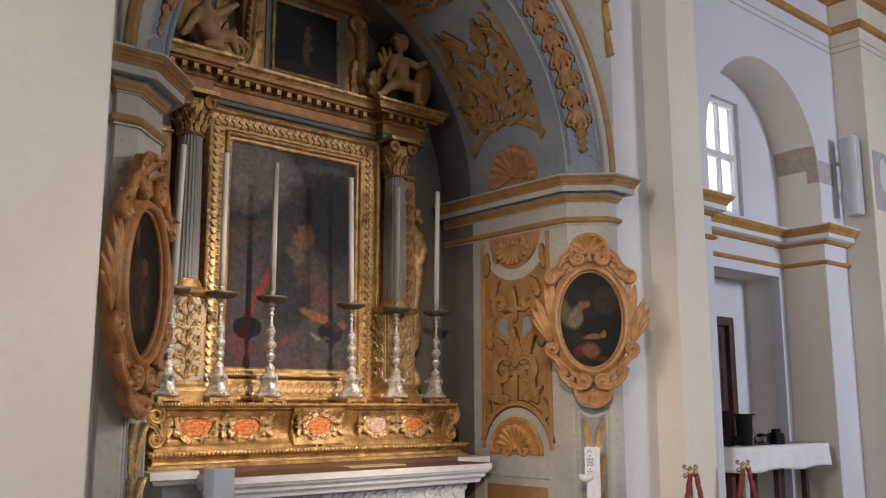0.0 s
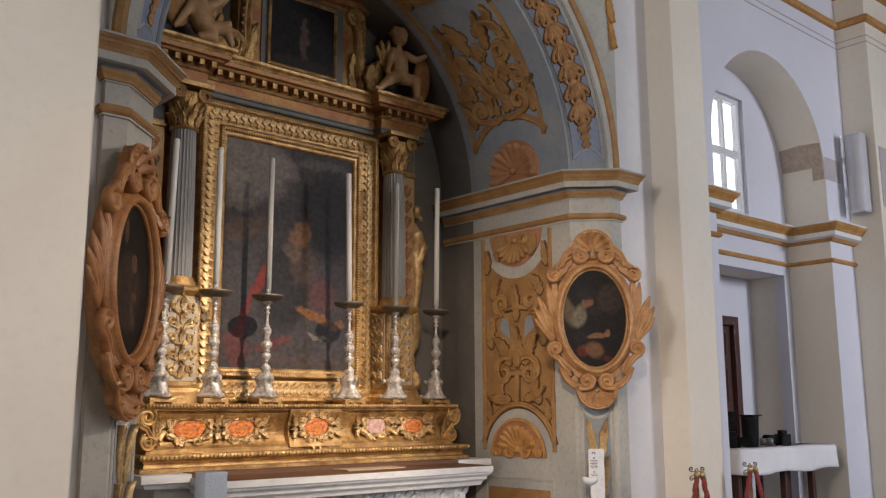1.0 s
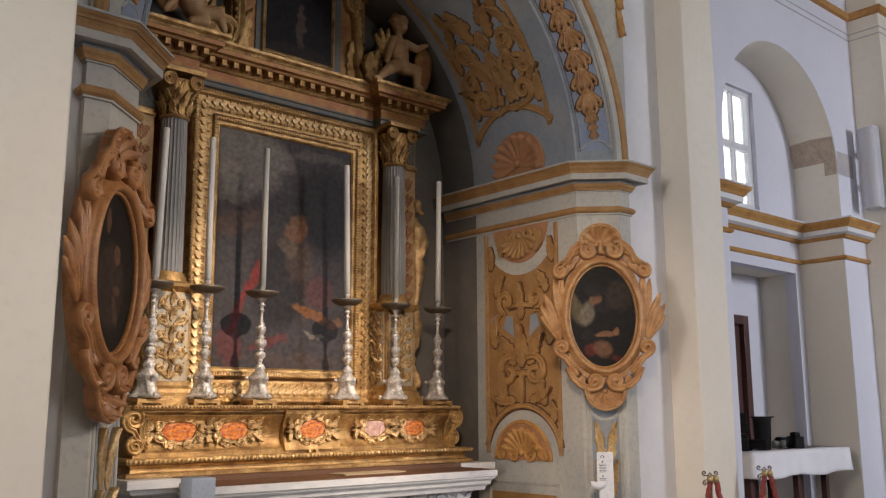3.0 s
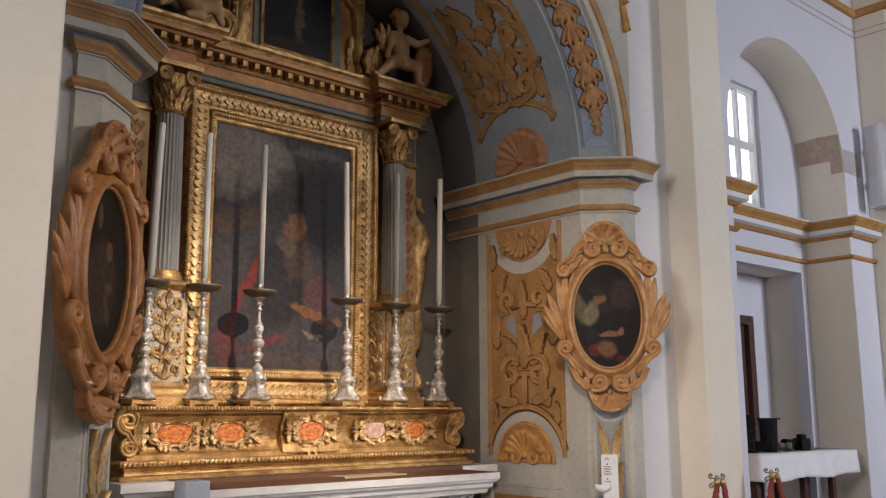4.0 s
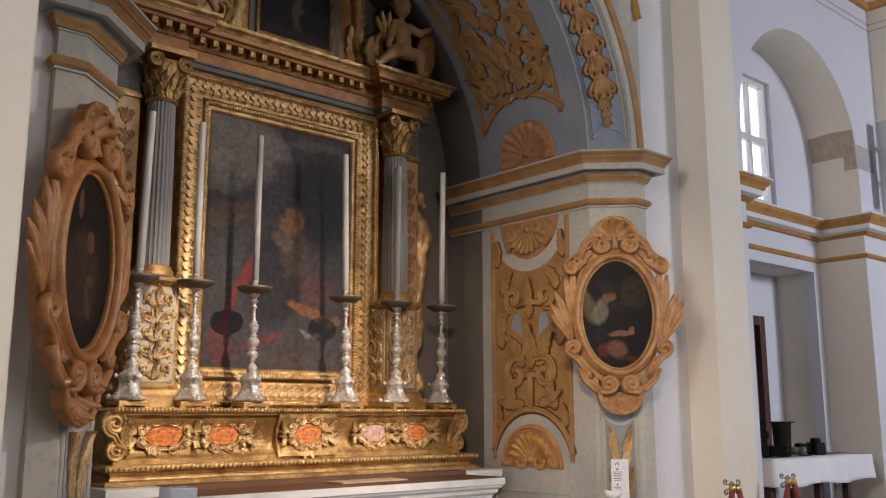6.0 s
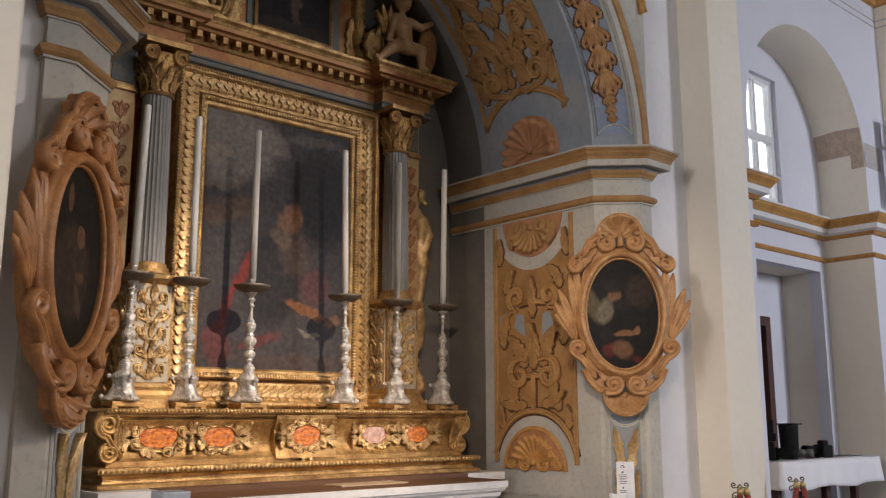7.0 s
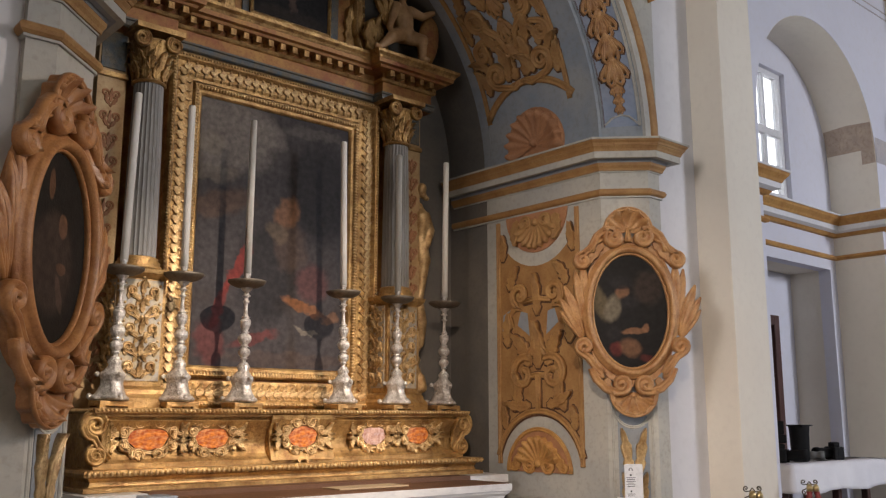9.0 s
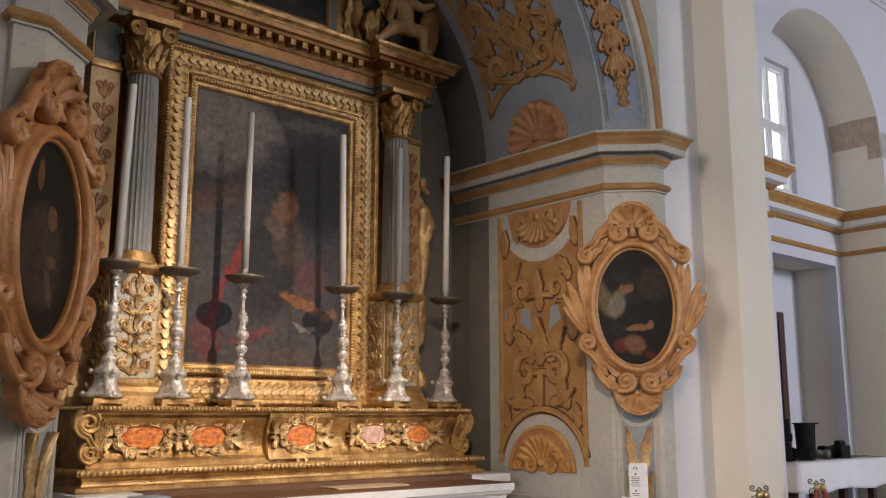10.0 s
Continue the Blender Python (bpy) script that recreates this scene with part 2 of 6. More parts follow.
BIG_OIL = oil_painting("altar_oil_painting", (0.052, 0.046, 0.047), [
    (4.20, 3.85, 0.48, 0.34, 0, GREY, 0.75), (4.08, 3.74, 0.12, 0.10, 0, PALE, 0.35), (4.10, 3.50, 0.24, 0.07, 0, PALE, 0.35), (4.62, 3.92, 0.16, 0.12, 20, GREY, 0.45),
    (5.05, 4.00, 0.30, 0.06, 0, GREY, 0.25), (4.20, 3.27, 0.30, 0.12, -15, BROWN, 0.9), (5.1, 3.5, 0.34, 0.45, 0, NIGHT, 0.8), (4.62, 2.75, 0.30, 0.45, 0, NIGHT, 0.8),
    (4.84, 2.98, 0.17, 0.20, 0, BROWN, 0.55), (4.80, 3.27, 0.12, 0.14, 20, FLESH, 0.75), (4.71, 3.09, 0.11, 0.08, 40, (0.13, 0.095, 0.065), 0.6),
    (4.34, 2.74, 0.045, 0.26, 28, RED, 0.95), (4.20, 2.42, 0.05, 0.16, 20, RED, 0.7), (4.14, 2.16, 0.13, 0.20, -10, RED, 0.45), (4.52, 2.20, 0.22, 0.045, -16, RED, 0.5), (5.06, 2.70, 0.16, 0.16, 30, RED, 0.3),
    (4.97, 2.50, 0.20, 0.050, 16, (0.20, 0.088, 0.04), 0.9), (5.25, 2.42, 0.09, 0.05, 0, FLESH, 0.6), (5.0, 2.30, 0.13, 0.025, 14, PALE, 0.5), (4.9, 2.05, 0.7, 0.06, 0, BROWN, 0.4)])
SMALL_OIL = oil_painting("attic_oil_painting", (0.016, 0.014, 0.014), [(4.74, 5.22, 0.05, 0.20, 0, BROWN, 0.9), (4.74, 5.43, 0.035, 0.045, 0, BROWN, 0.9), (4.72, 4.95, 0.4, 0.1, 0, (0.03, 0.024, 0.02), 0.9)])
OVAL_OIL_A = oil_painting("oval_oil_painting", (0.012, 0.011, 0.011), [
    (-0.25, 2.52, 0.06, 0.16, -18, (0.13, 0.10, 0.055), 0.7), (-0.14, 2.46, 0.07, 0.11, 12, (0.16, 0.135, 0.095), 0.85), (-0.06, 2.585, 0.055, 0.06, 20, FLESH, 0.7), (0.0, 2.50, 0.09, 0.05, 0, NIGHT, 0.9), (-0.07, 2.66, 0.09, 0.06, 0, NIGHT, 0.9), (0.03, 2.275, 0.11, 0.026, -6, FLESH, 0.8),
    (0.12, 2.30, 0.028, 0.036, 0, FLESH, 0.8), (-0.14, 2.27, 0.06, 0.06, 0, NIGHT, 0.8), (-0.01, 2.14, 0.09, 0.07, 25, FLESH, 0.6), (-0.12, 2.13, 0.05, 0.06, 0, RED, 0.5), (0.12, 2.06, 0.06, 0.03, 0, RED, 0.4), (0.14, 2.62, 0.12, 0.14, 0, BROWN, 0.3)], 0.06, 0.28)
OVAL_OIL_B = oil_painting("oval_oil_painting", (0.016, 0.014, 0.012), [
    (0.06, 2.48, 0.045, 0.06, 0, FLESH, 0.6), (0.07, 2.28, 0.05, 0.03, 0, FLESH, 0.5), (-0.07, 2.66, 0.03, 0.08, 0, FLESH, 0.4), (0.06, 2.16, 0.03, 0.1, -20, BROWN, 0.8), (-0.02, 2.3, 0.2, 0.25, 0, BROWN, 0.35)], 0.035, 0.14)
glow = bpy.data.materials.new("bright_sky_outside")
glow.use_nodes = True
glow.node_tree.nodes["Principled BSDF"].inputs["Emission Color"].default_value = (0.93, 0.96, 1.0, 1)
glow.node_tree.nodes["Principled BSDF"].inputs["Emission Strength"].default_value = 2.4
glass = bpy.data.materials.new("window_glass")
glass.use_nodes = True
gb = glass.node_tree.nodes["Principled BSDF"]
gb.inputs["Transmission Weight"].default_value, gb.inputs["Roughness"].default_value, gb.inputs["IOR"].default_value = 1.0, 0.05, 1.1


# ---- tools ----
def part(name, bm, mat, parent=None, label="", smooth=False):
    me = bpy.data.meshes.new(name)
    bmesh.ops.recalc_face_normals(bm, faces=bm.faces)
    if smooth:
        for f in bm.faces:
            f.smooth = True
    bm.to_mesh(me)
    bm.free()
    me.materials.append(mat)
    ob = new(name, me)
    ob.parent = parent
    if label:
        tagged(ob, label)
    return ob


def pieces(name, bm, mat, parent, label="", smooth=True):
    """Every separate form of bm as a part of its own."""
    left = set(bm.verts)
    while left:
        stack, own = [left.pop()], []
        while stack:
            v = stack.pop()
            own.append(v)
            for e in v.link_edges:
                o = e.other_vert(v)
                if o in left:
                    left.remove(o)
                    stack.append(o)
        one = bmesh.new()
        at = {v: one.verts.new(v.co) for v in own}
        for f in {f for v in own for f in v.link_faces}:
            one.faces.new([at[v] for v in f.verts])
        part(name, one, mat, parent, label, smooth)
    bm.free()


def thing(name, label, category, at=(0, 0, 0), group="", kind=""):
    ob = new(name)
    ob.location = at
    return tagged(ob, label, category, group, kind)


def box(bm, x0, y0, z0, x1, y1, z1, bevel=0.0):
    m = Matrix.Translation(((x0 + x1) / 2, (y0 + y1) / 2, (z0 + z1) / 2)) @ Matrix.Diagonal((x1 - x0, y1 - y0, z1 - z0, 1))
    made = bmesh.ops.create_cube(bm, size=1, matrix=m)["verts"]
    if bevel:
        edges = list({e for v in made for e in v.link_edges})
        bmesh.ops.bevel(bm, geom=edges, offset=bevel, segments=2, affect="EDGES", profile=0.6)


def boxes(*rows, bevel=0.0):
    bm = bmesh.new()
    for r in rows:
        box(bm, *r, bevel)
    return bm


def prism(bm, outline, z0, z1):
    low = [bm.verts.new((x, y, z0)) for x, y in outline]
    top = [bm.verts.new((x, y, z1)) for x, y in outline]
    n = len(outline)
    bm.faces.new(low[::-1]), bm.faces.new(top)
    for i in range(n):
        bm.faces.new((low[i], low[(i + 1) % n], top[(i + 1) % n], top[i]))


def skin(bm, rings, closed=True, ends=True, loop=False):
    """Faces between rings of points with the same count."""
    vs = [[bm.verts.new(p) for p in r] for r in rings]
    n = len(vs[0])
    pairs = list(zip(vs, vs[1:])) + ([(vs[-1], vs[0])] if loop else [])
    for a, b in pairs:
        for i in range(n if closed else n - 1):
            j = (i + 1) % n
            bm.faces.new((a[i], a[j], b[j], b[i]))
    if ends and closed and not loop:
        bm.faces.new(vs[0][::-1]), bm.faces.new(vs[-1])


def lathe(bm, profile, at=(0, 0, 0), segs=24, lobes=None):
    """Rings of (radius, z); lobes(angle, z) scales the radius."""
    rings = []
    for r, z in profile:
        ring = []
        for i in range(segs):
            a = 2 * math.pi * i / segs
            k = r * (lobes(a, z) if lobes else 1)
            ring.append((at[0] + k * math.cos(a), at[1] + k * math.sin(a), at[2] + z))
        rings.append(ring)
    skin(bm, rings)


def mitred(path, closed=False):
    """Outward directions, to the left of a way in the plane, scaled for its corners."""
    out = []
    n = len(path)
    for i in range(n):
        a = Vector(path[i]) - Vector(path[i - 1]) if i or closed else None
        b = Vector(path[(i + 1) % n]) - Vector(path[i]) if i < n - 1 or closed else None
        a, b = a or b, b or a
        na, nb = Vector((-a.y, a.x)).normalized(), Vector((-b.y, b.x)).normalized()
        m = (na + nb).normalized()
        out.append(m / max(m.dot(na), 0.3))
    return out


def cornice(bm, path, profile):
    """A moulding along a level way: profile of (out, z), closed against the wall."""
    rings = []
    for p, o in zip(path, mitred(path)):
        rings.append([(p[0] + o.x * w, p[1] + o.y * w, z) for w, z in profile])
    skin(bm, rings)


def frame_moulding(bm, x0, z0, x1, z1, y, profile):
    """A rectangular frame facing -y: profile of (inward from the outer edge, proud of y)."""
    path = [(x0, z0), (x1, z0), (x1, z1), (x0, z1)]
    rings = [[(p[0] + o.x * w, y - h, p[1] + o.y * w) for w, h in profile] for p, o in zip(path, mitred(path, True))]
    skin(bm, rings, loop=True)


PI = math.pi


# relief ornament, drawn in (along, up, proud) and then laid on a surface
def tube(bm, pts, radii, height=1.0, segs=6, lift=0.0):
    """A rib with a groove along its middle and a sharp foot."""
    section = ((1.0, 0.0), (0.92, 0.62), (0.70, 0.95), (0.40, 0.98), (0.12, 0.58), (-0.12, 0.58), (-0.40, 0.98), (-0.70, 0.95), (-0.92, 0.62), (-1.0, 0.0))
    rings = []
    for i, p in enumerate(pts):
        a, b = Vector(pts[max(i - 1, 0)]), Vector(pts[min(i + 1, len(pts) - 1)])
        t = (b - a).normalized() if (b - a).length else Vector((1, 0))
        n = Vector((-t.y, t.x))
        r = radii[i] if isinstance(radii, list) else radii
        rings.append([(p[0] + n.x * r * k, p[1] + n.y * r * k, lift + r * height * h) for k, h in section])
    skin(bm, rings)


def spiral(bm, cx, cy, r, turns, start, way=1, thick=0.03, height=1.1, tail=(), lift=0.0):
    """A volute that winds inward from radius r, after an optional tail of points that leads to it."""
    pts = [Vector(p) for p in tail]
    n = max(int(turns * 14), 8)
    for i in range(n + 1):
        s = i / n
        a = start + way * turns * 2 * math.pi * s
        k = r * (1 - 0.8 * s)
        pts.append(Vector((cx + k * math.cos(a), cy + k * math.sin(a))))
    m = len(pts)
    tube(bm, pts, [thick * (0.55 + 0.6 * math.sin(math.pi * (0.15 + 0.8 * i / m))) for i in range(m)], height, lift=lift)
    knob(bm, *pts[-1], thick * 1.15, lift)


def knob(bm, u, v, r, lift=0.0, flat=0.9):
    m = Matrix.Translation((u, v, lift)) @ Matrix.Diagonal((1, 1, flat, 1))
    bmesh.ops.create_icosphere(bm, subdivisions=1, radius=r, matrix=m)


def leaf(bm, u, v, angle, length, width, curl=0.0, height=0.03, lobes=4, lift=0.0):
    """An acanthus-like leaf: raised rib, two veins, lobed edges and a curled tip."""
    n = 4 * lobes + 3
    p, a = Vector((u, v)), angle
    rows = []
    for i in range(n):
        s = i / (n - 1)
        saw = (s * lobes) % 1.0
        w = width * (math.sin(math.pi * (0.10 + 0.88 * s)) ** 0.75) * (0.62 + 0.42 * saw) * 0.5
        side = Vector((-math.sin(a), math.cos(a)))
        back = Vector((math.cos(a), math.sin(a))) * (-w * 0.35)
        h = height * (0.45 + 1.3 * s * s)
        row = []
        for k, g in ((-1.0, 0.0), (-0.94, 0.75), (-0.72, 1.0), (-0.45, 0.42), (-0.22, 0.85), (-0.08, 0.5), (0.0, 1.2), (0.08, 0.5), (0.22, 0.85), (0.45, 0.42), (0.72, 1.0), (0.94, 0.75), (1.0, 0.0)):
            row.append((*(p + side * w * k + back * abs(k)), lift + h * g))
        rows.append(row)
        p = p + Vector((math.cos(a), math.sin(a))) * length / (n - 1)
        a += curl / (n - 1)
    skin(bm, rows)


def shell(bm, u, v, r, a0=0.0, a1=math.pi, ribs=9, height=0.05, lift=0.0):
    """A scallop: one fluted dish whose ribs fan out and rise to a rolled rim."""
    n = ribs * 6
    rows = []
    for s, h in ((0.10, 0.35), (0.30, 0.25), (0.55, 0.35), (0.78, 0.62), (0.92, 0.95), (1.0, 1.0), (1.05, 0.7), (1.06, 0.0)):
        row = []
        for i in range(n + 1):
            a = a0 + (a1 - a0) * i / n
            wave = math.cos(2 * PI * ribs * i / n)
            k = r * s * (1 + 0.045 * -wave * s)
            row.append((u + k * math.cos(a), v + k * math.sin(a), lift + height * h * (1 - 0.34 * wave * min(s * 1.4, 1)) if h else lift - 0.004))
        rows.append(row)
    skin(bm, rows, closed=False)
    knob(bm, u, v + math.copysign(r * 0.1, math.sin((a0 + a1) / 2)), r * 0.17, lift + height * 0.3)


def husk(bm, u, v, s, lift=0.0):
    """A bellflower that hangs from (u, v): swollen looped petals that flare, and a collar."""
    for da, k, up in ((-0.46, 0.80, 0.0), (0.46, 0.80, 0.0), (-0.16, 0.98, 0.03), (0.16, 0.98, 0.03)):
        a = -PI / 2 + da
        d, n = Vector((math.cos(a), math.sin(a))), Vector((-math.sin(a), math.cos(a)))
        p = Vector((u + 0.12 * s * da, v))
        loop = [p + d * s * k * q + n * s * w for q, w in ((0.0, 0.02), (0.3, 0.07), (0.6, 0.115), (0.85, 0.10), (0.98, 0.0), (0.85, -0.10), (0.6, -0.115), (0.3, -0.07), (0.0, -0.02))]
        tube(bm, loop, s * 0.062, 1.9, lift=lift + up * s)
        tube(bm, [p + d * s * k * q for q in (0.05, 0.35, 0.6, 0.8)], [s * 0.05, s * 0.085, s * 0.08, s * 0.02], 1.3, lift=lift + up * s)
    knob(bm, u, v - 0.02 * s, s * 0.17, lift + 0.04 * s)


def contoured(name, bm, put, mat, parent, line):
    """Relief pieces with the dark line that is painted round each of them."""
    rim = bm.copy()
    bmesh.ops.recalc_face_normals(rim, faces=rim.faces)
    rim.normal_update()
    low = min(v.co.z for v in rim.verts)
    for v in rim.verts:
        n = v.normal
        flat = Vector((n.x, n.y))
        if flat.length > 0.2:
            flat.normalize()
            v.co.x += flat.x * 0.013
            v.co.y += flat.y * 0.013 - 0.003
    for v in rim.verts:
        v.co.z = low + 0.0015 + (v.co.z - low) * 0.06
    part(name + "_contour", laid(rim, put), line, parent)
    pieces(name, laid(bm, put), mat, parent)


def laid(bm, put):
    for vert in bm.verts:
        vert.co = put(*vert.co)
    return bm


def flat_panel(outline, thick):
    """A panel drawn as an outline in (along, up), that thick."""
    bm = bmesh.new()
    prism(bm, outline, 0.0, thick)
    return bm


def arc(cx, cy, r, a0, a1, n=24):
    return [(cx + r * math.cos(a0 + (a1 - a0) * i / n), cy + r * math.sin(a0 + (a1 - a0) * i / n)) for i in range(n + 1)]


def beads(bm, path, step, r, put=None, squash=(1, 1, 1)):
    """Small knobs along a way of 3D points."""
    for a, b in zip(path, path[1:]):
        a, b = Vector(a), Vector(b)
        n = max(int((b - a).length / step), 1)
        for i in range(n):
            p = a.lerp(b, (i + 0.5) / n)
            bmesh.ops.create_icosphere(bm, subdivisions=1, radius=r, matrix=Matrix.Translation(p) @ Matrix.Diagonal((*squash, 1)))


XC = 4.62  # the chapel's axis


def mirrored(x):
    return 2 * XC - x


def stamped(name, bm, places, mat, parent, label=""):
    """Many copies of one small form, joined into one part."""
    vs = np.array([v.co[:] for v in bm.verts])
    bm.verts.index_update()
    fs = [[v.index for v in f.verts] for f in bm.faces]
    bm.free()
    verts, faces = [], []
    for m in places:
        a = np.array(m)
        base = len(verts)
        verts += (vs @ a[:3, :3].T + a[:3, 3]).tolist()
        faces += [[i + base for i in f] for f in fs]
    me = bpy.data.meshes.new(name)
    me.from_pydata(verts, [], faces)
    me.polygons.foreach_set("use_smooth", [True] * len(faces))
    me.materials.append(mat)
    ob = new(name, me)
    ob.parent = parent
    return tagged(ob, label, kind="stuff")


def spread(name, bm, places, mat, parent):
    """Objects of their own on one mesh, at the poses given."""
    first = part(name, bm, mat, parent, smooth=True)
    for k, m in enumerate(places):
        ob = first if k == 0 else new(name, first.data)
        ob.parent, ob.matrix_basis = parent, m


def along(a, b, step, turn=None):
    """Poses in even steps on a straight way, with the local x along it."""
    a, b = Vector(a), Vector(b)
    d = (b - a).normalized()
    n = max(int((b - a).length / step), 1)
    side = Vector((0, -1, 0)) if abs(d.y) < 0.9 else Vector((-1, 0, 0))
    up = side.cross(d)
    rot = Matrix((d, up, side)).transposed().to_4x4()
    return [Matrix.Translation(a.lerp(b, (i + 0.5) / n)) @ rot for i in range(n)]


# ---- the large structure ----
SPRING, R_IN, R_MID, R_OUT = 3.86, 2.10, 2.38, 2.53
FRONT, CANT, BACK = 5.56, 5.84, 7.72
XR = XC + R_IN


def structure(name, label, category="wall"):
    return thing(name, label, category, kind="structure")


# unseen room added round the view to enclose the light
floor = tagged(part("floor", boxes((-6, -6, -0.05, 20, 8.6, 0.15)), FLOOR), "unseen dark grey floor of the church", "floor", kind="structure")
step = tagged(part("altar_step", boxes((2.75, 5.95, 0.15, 6.62, 7.72, 0.30), bevel=0.01), MARBLE), "low marble step under the altar", "step", kind="structure")
ceiling = tagged(part("ceiling", boxes((-6, -6, 9.0, 20, 8.6, 9.2)), DIMROOM), "unseen ceiling added to close the room", "ceiling", kind="structure")
tagged(part("wall_west", boxes((-6.2, -6.2, 0, -6, 8.6, 9)), DIMROOM), "unseen wall added to close the room", "wall", kind="structure")
tagged(part("wall_east", boxes((20, -6.2, 0, 20.2, 8.6, 9)), DIMROOM), "unseen wall added to close the room", "wall", kind="structure")
bm = boxes((-6, -6.2, 0, 20, -6, 3.9), (-6, -6.2, 8.1, 20, -6, 9), (-6, -6.2, 3.9, 3.0, -6, 8.1), (5.4, -6.2, 3.9, 8.3, -6, 8.1), (10.7, -6.2, 3.9, 20, -6, 8.1))
tagged(part("wall_south", bm, DIMROOM), "unseen wall with window openings, added to close the room", "wall", kind="structure")
tagged(part("wall_north_end", boxes((-6, 5.6, 0, 1.0, 5.9, 9)), CREAM), "unseen cream wall added to close the room beside the chapel", "wall", kind="structure")

# the chapel's piers
for side in (1, -1):
    mx = (lambda x: x) if side == 1 else mirrored
    pier = structure("pier_1" if side == 1 else "pier_2", "grey painted pier with ochre ornament beside the altar", "pier")
    line = [(XR, 7.2), (XR, CANT), (XC + R_MID, FRONT), (XC + R_OUT, FRONT), (XC + R_OUT, 7.2)]
    bm = bmesh.new()
    prism(bm, [(mx(x), y) for x, y in line], 0.1, SPRING)
    part("shaft", bm, STONE, pier)
    # the rear end of the pier, in a darker grey than the shaft
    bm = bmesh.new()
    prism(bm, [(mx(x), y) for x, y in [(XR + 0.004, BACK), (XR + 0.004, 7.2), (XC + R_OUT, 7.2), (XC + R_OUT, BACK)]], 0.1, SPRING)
    part("dark_strip", bm, SLATE, pier, "dark grey plaster towards the back")
    # the impost, band by band
    way = [(XR, 7.66), (XR, CANT), (XC + R_MID, FRONT), (XC + R_OUT, FRONT), (XC + R_OUT, 5.64)]
    way = [(mx(x), y) for x, y in (way if side == -1 else way[::-1])]
    for name, mat, prof in (
        ("lower_fillet", STONE, [(0, 3.386), (0.016, 3.386), (0.016, 3.400), (0, 3.400)]),
        ("lower_band", OCHRE, [(0, 3.400), (0.022, 3.402), (0.036, 3.415), (0.042, 3.432), (0.036, 3.449), (0.022, 3.460), (0, 3.460)]),
        ("middle_fillet", STONE, [(0, 3.604), (0.012, 3.604), (0.012, 3.614), (0, 3.614)]),
        ("middle_band", OCHRE, [(0, 3.614), (0.022, 3.616), (0.028, 3.635), (0.042, 3.655), (0.046, 3.678), (0, 3.678)]),
        ("soffit", GREYBLUE, [(0, 3.678), (0.05, 3.678), (0.05, 3.700), (0.125, 3.700), (0.125, 3.706), (0, 3.706)]),
        ("corona", STONE, [(0, 3.706), (0.130, 3.697), (0.130, 3.752), (0, 3.752)]),
        ("upper_band", OCHRE, [(0, 3.752), (0.134, 3.752), (0.140, 3.772), (0.152, 3.792), (0.152, 3.798), (0, 3.798)]),
        ("crown_band", OCHRE, [(0, 3.798), (0.160, 3.798), (0.164, 3.815), (0.178, 3.830), (0.180, 3.842), (0, 3.842)]),
        ("top_fillet", STONE, [(0, 3.842), (0.188, 3.842), (0.188, 3.858), (0, 3.868)]),
    ):
        bm = bmesh.new()
        cornice(bm, way, prof)
        part(name, bm, mat, pier)

# the vault, the splayed archivolt and the wall round the arch
def ring_of(r, y, n=40, z=SPRING):
    return [(XC + r * math.cos(PI * i / n), y, z + r * math.sin(PI * i / n)) for i in range(n + 1)]


def shell_band(r0, y0, r1, y1, thick=0.12):
    bm = bmesh.new()
    skin(bm, [list(c) for c in zip(ring_of(r0, y0), ring_of(r1, y1), ring_of(r1 + thick, y1), ring_of(r0 + thick, y0))])
    return bm


vault = structure("vault", "grey-blue barrel vault of the chapel with ochre ornament", "vault")
part("painted_bay", shell_band(R_IN, CANT, R_IN, 7.12), GREYBLUE, vault)
part("grey_rib", shell_band(R_IN - 0.006, 7.12, R_IN - 0.006, 7.22), GREYBLUE, vault)
part("dark_bay", shell_band(R_IN, 7.22, R_IN, BACK), SLATE, vault, "dark grey plaster towards the back")
archivolt = structure("archivolt", "splayed grey-blue arch band with hanging ochre bellflowers", "arch")
part("band", shell_band(R_MID, FRONT, R_IN, CANT), GREYBLUE, archivolt)


def ring_moulding(y, profile):
    """A half-round moulding on the wall of the arch: profile of (radius, proud of y)."""
    bm = bmesh.new()
    n = 48
    skin(bm, [[(XC + r * math.cos(PI * i / n), y - h, SPRING + r * math.sin(PI * i / n)) for r, h in profile] for i in range(n + 1)])
    return bm


part("inner_fillet", ring_moulding(CANT, [(R_IN - 0.012, 0), (R_IN - 0.012, 0.014), (R_IN + 0.012, 0.024), (R_IN + 0.025, 0.0)]), GREYBLUE, archivolt)
part("outer_fillet", ring_moulding(FRONT, [(R_MID - 0.02, -0.03), (R_MID - 0.02, 0.012), (R_MID + 0.05, 0.012), (R_MID + 0.05, -0.03)]), STONE, archivolt)
part("ochre_moulding", ring_moulding(FRONT, [(2.43, 0), (2.44, 0.03), (2.475, 0.045), (2.51, 0.03), (2.52, 0)]), OCHRE, archivolt)

bm = bmesh.new()
n = 40
top = 8.98
outer = [Vector((XC + R_OUT, 0, SPRING)), Vector((XC + R_OUT, 0, top)), Vector((XC - R_OUT, 0, top)), Vector((XC - R_OUT, 0, SPRING))]
inner, far = [], []
for i in range(n + 1):
    a = PI * i / n
    c, s = math.cos(a), math.sin(a)
    k = min(R_OUT / max(abs(c), 1e-6), (top - SPRING) / max(s, 1e-6))
    inner.append((XC + R_MID * c, SPRING + R_MID * s))
    far.append((XC + k * c, SPRING + k * s))
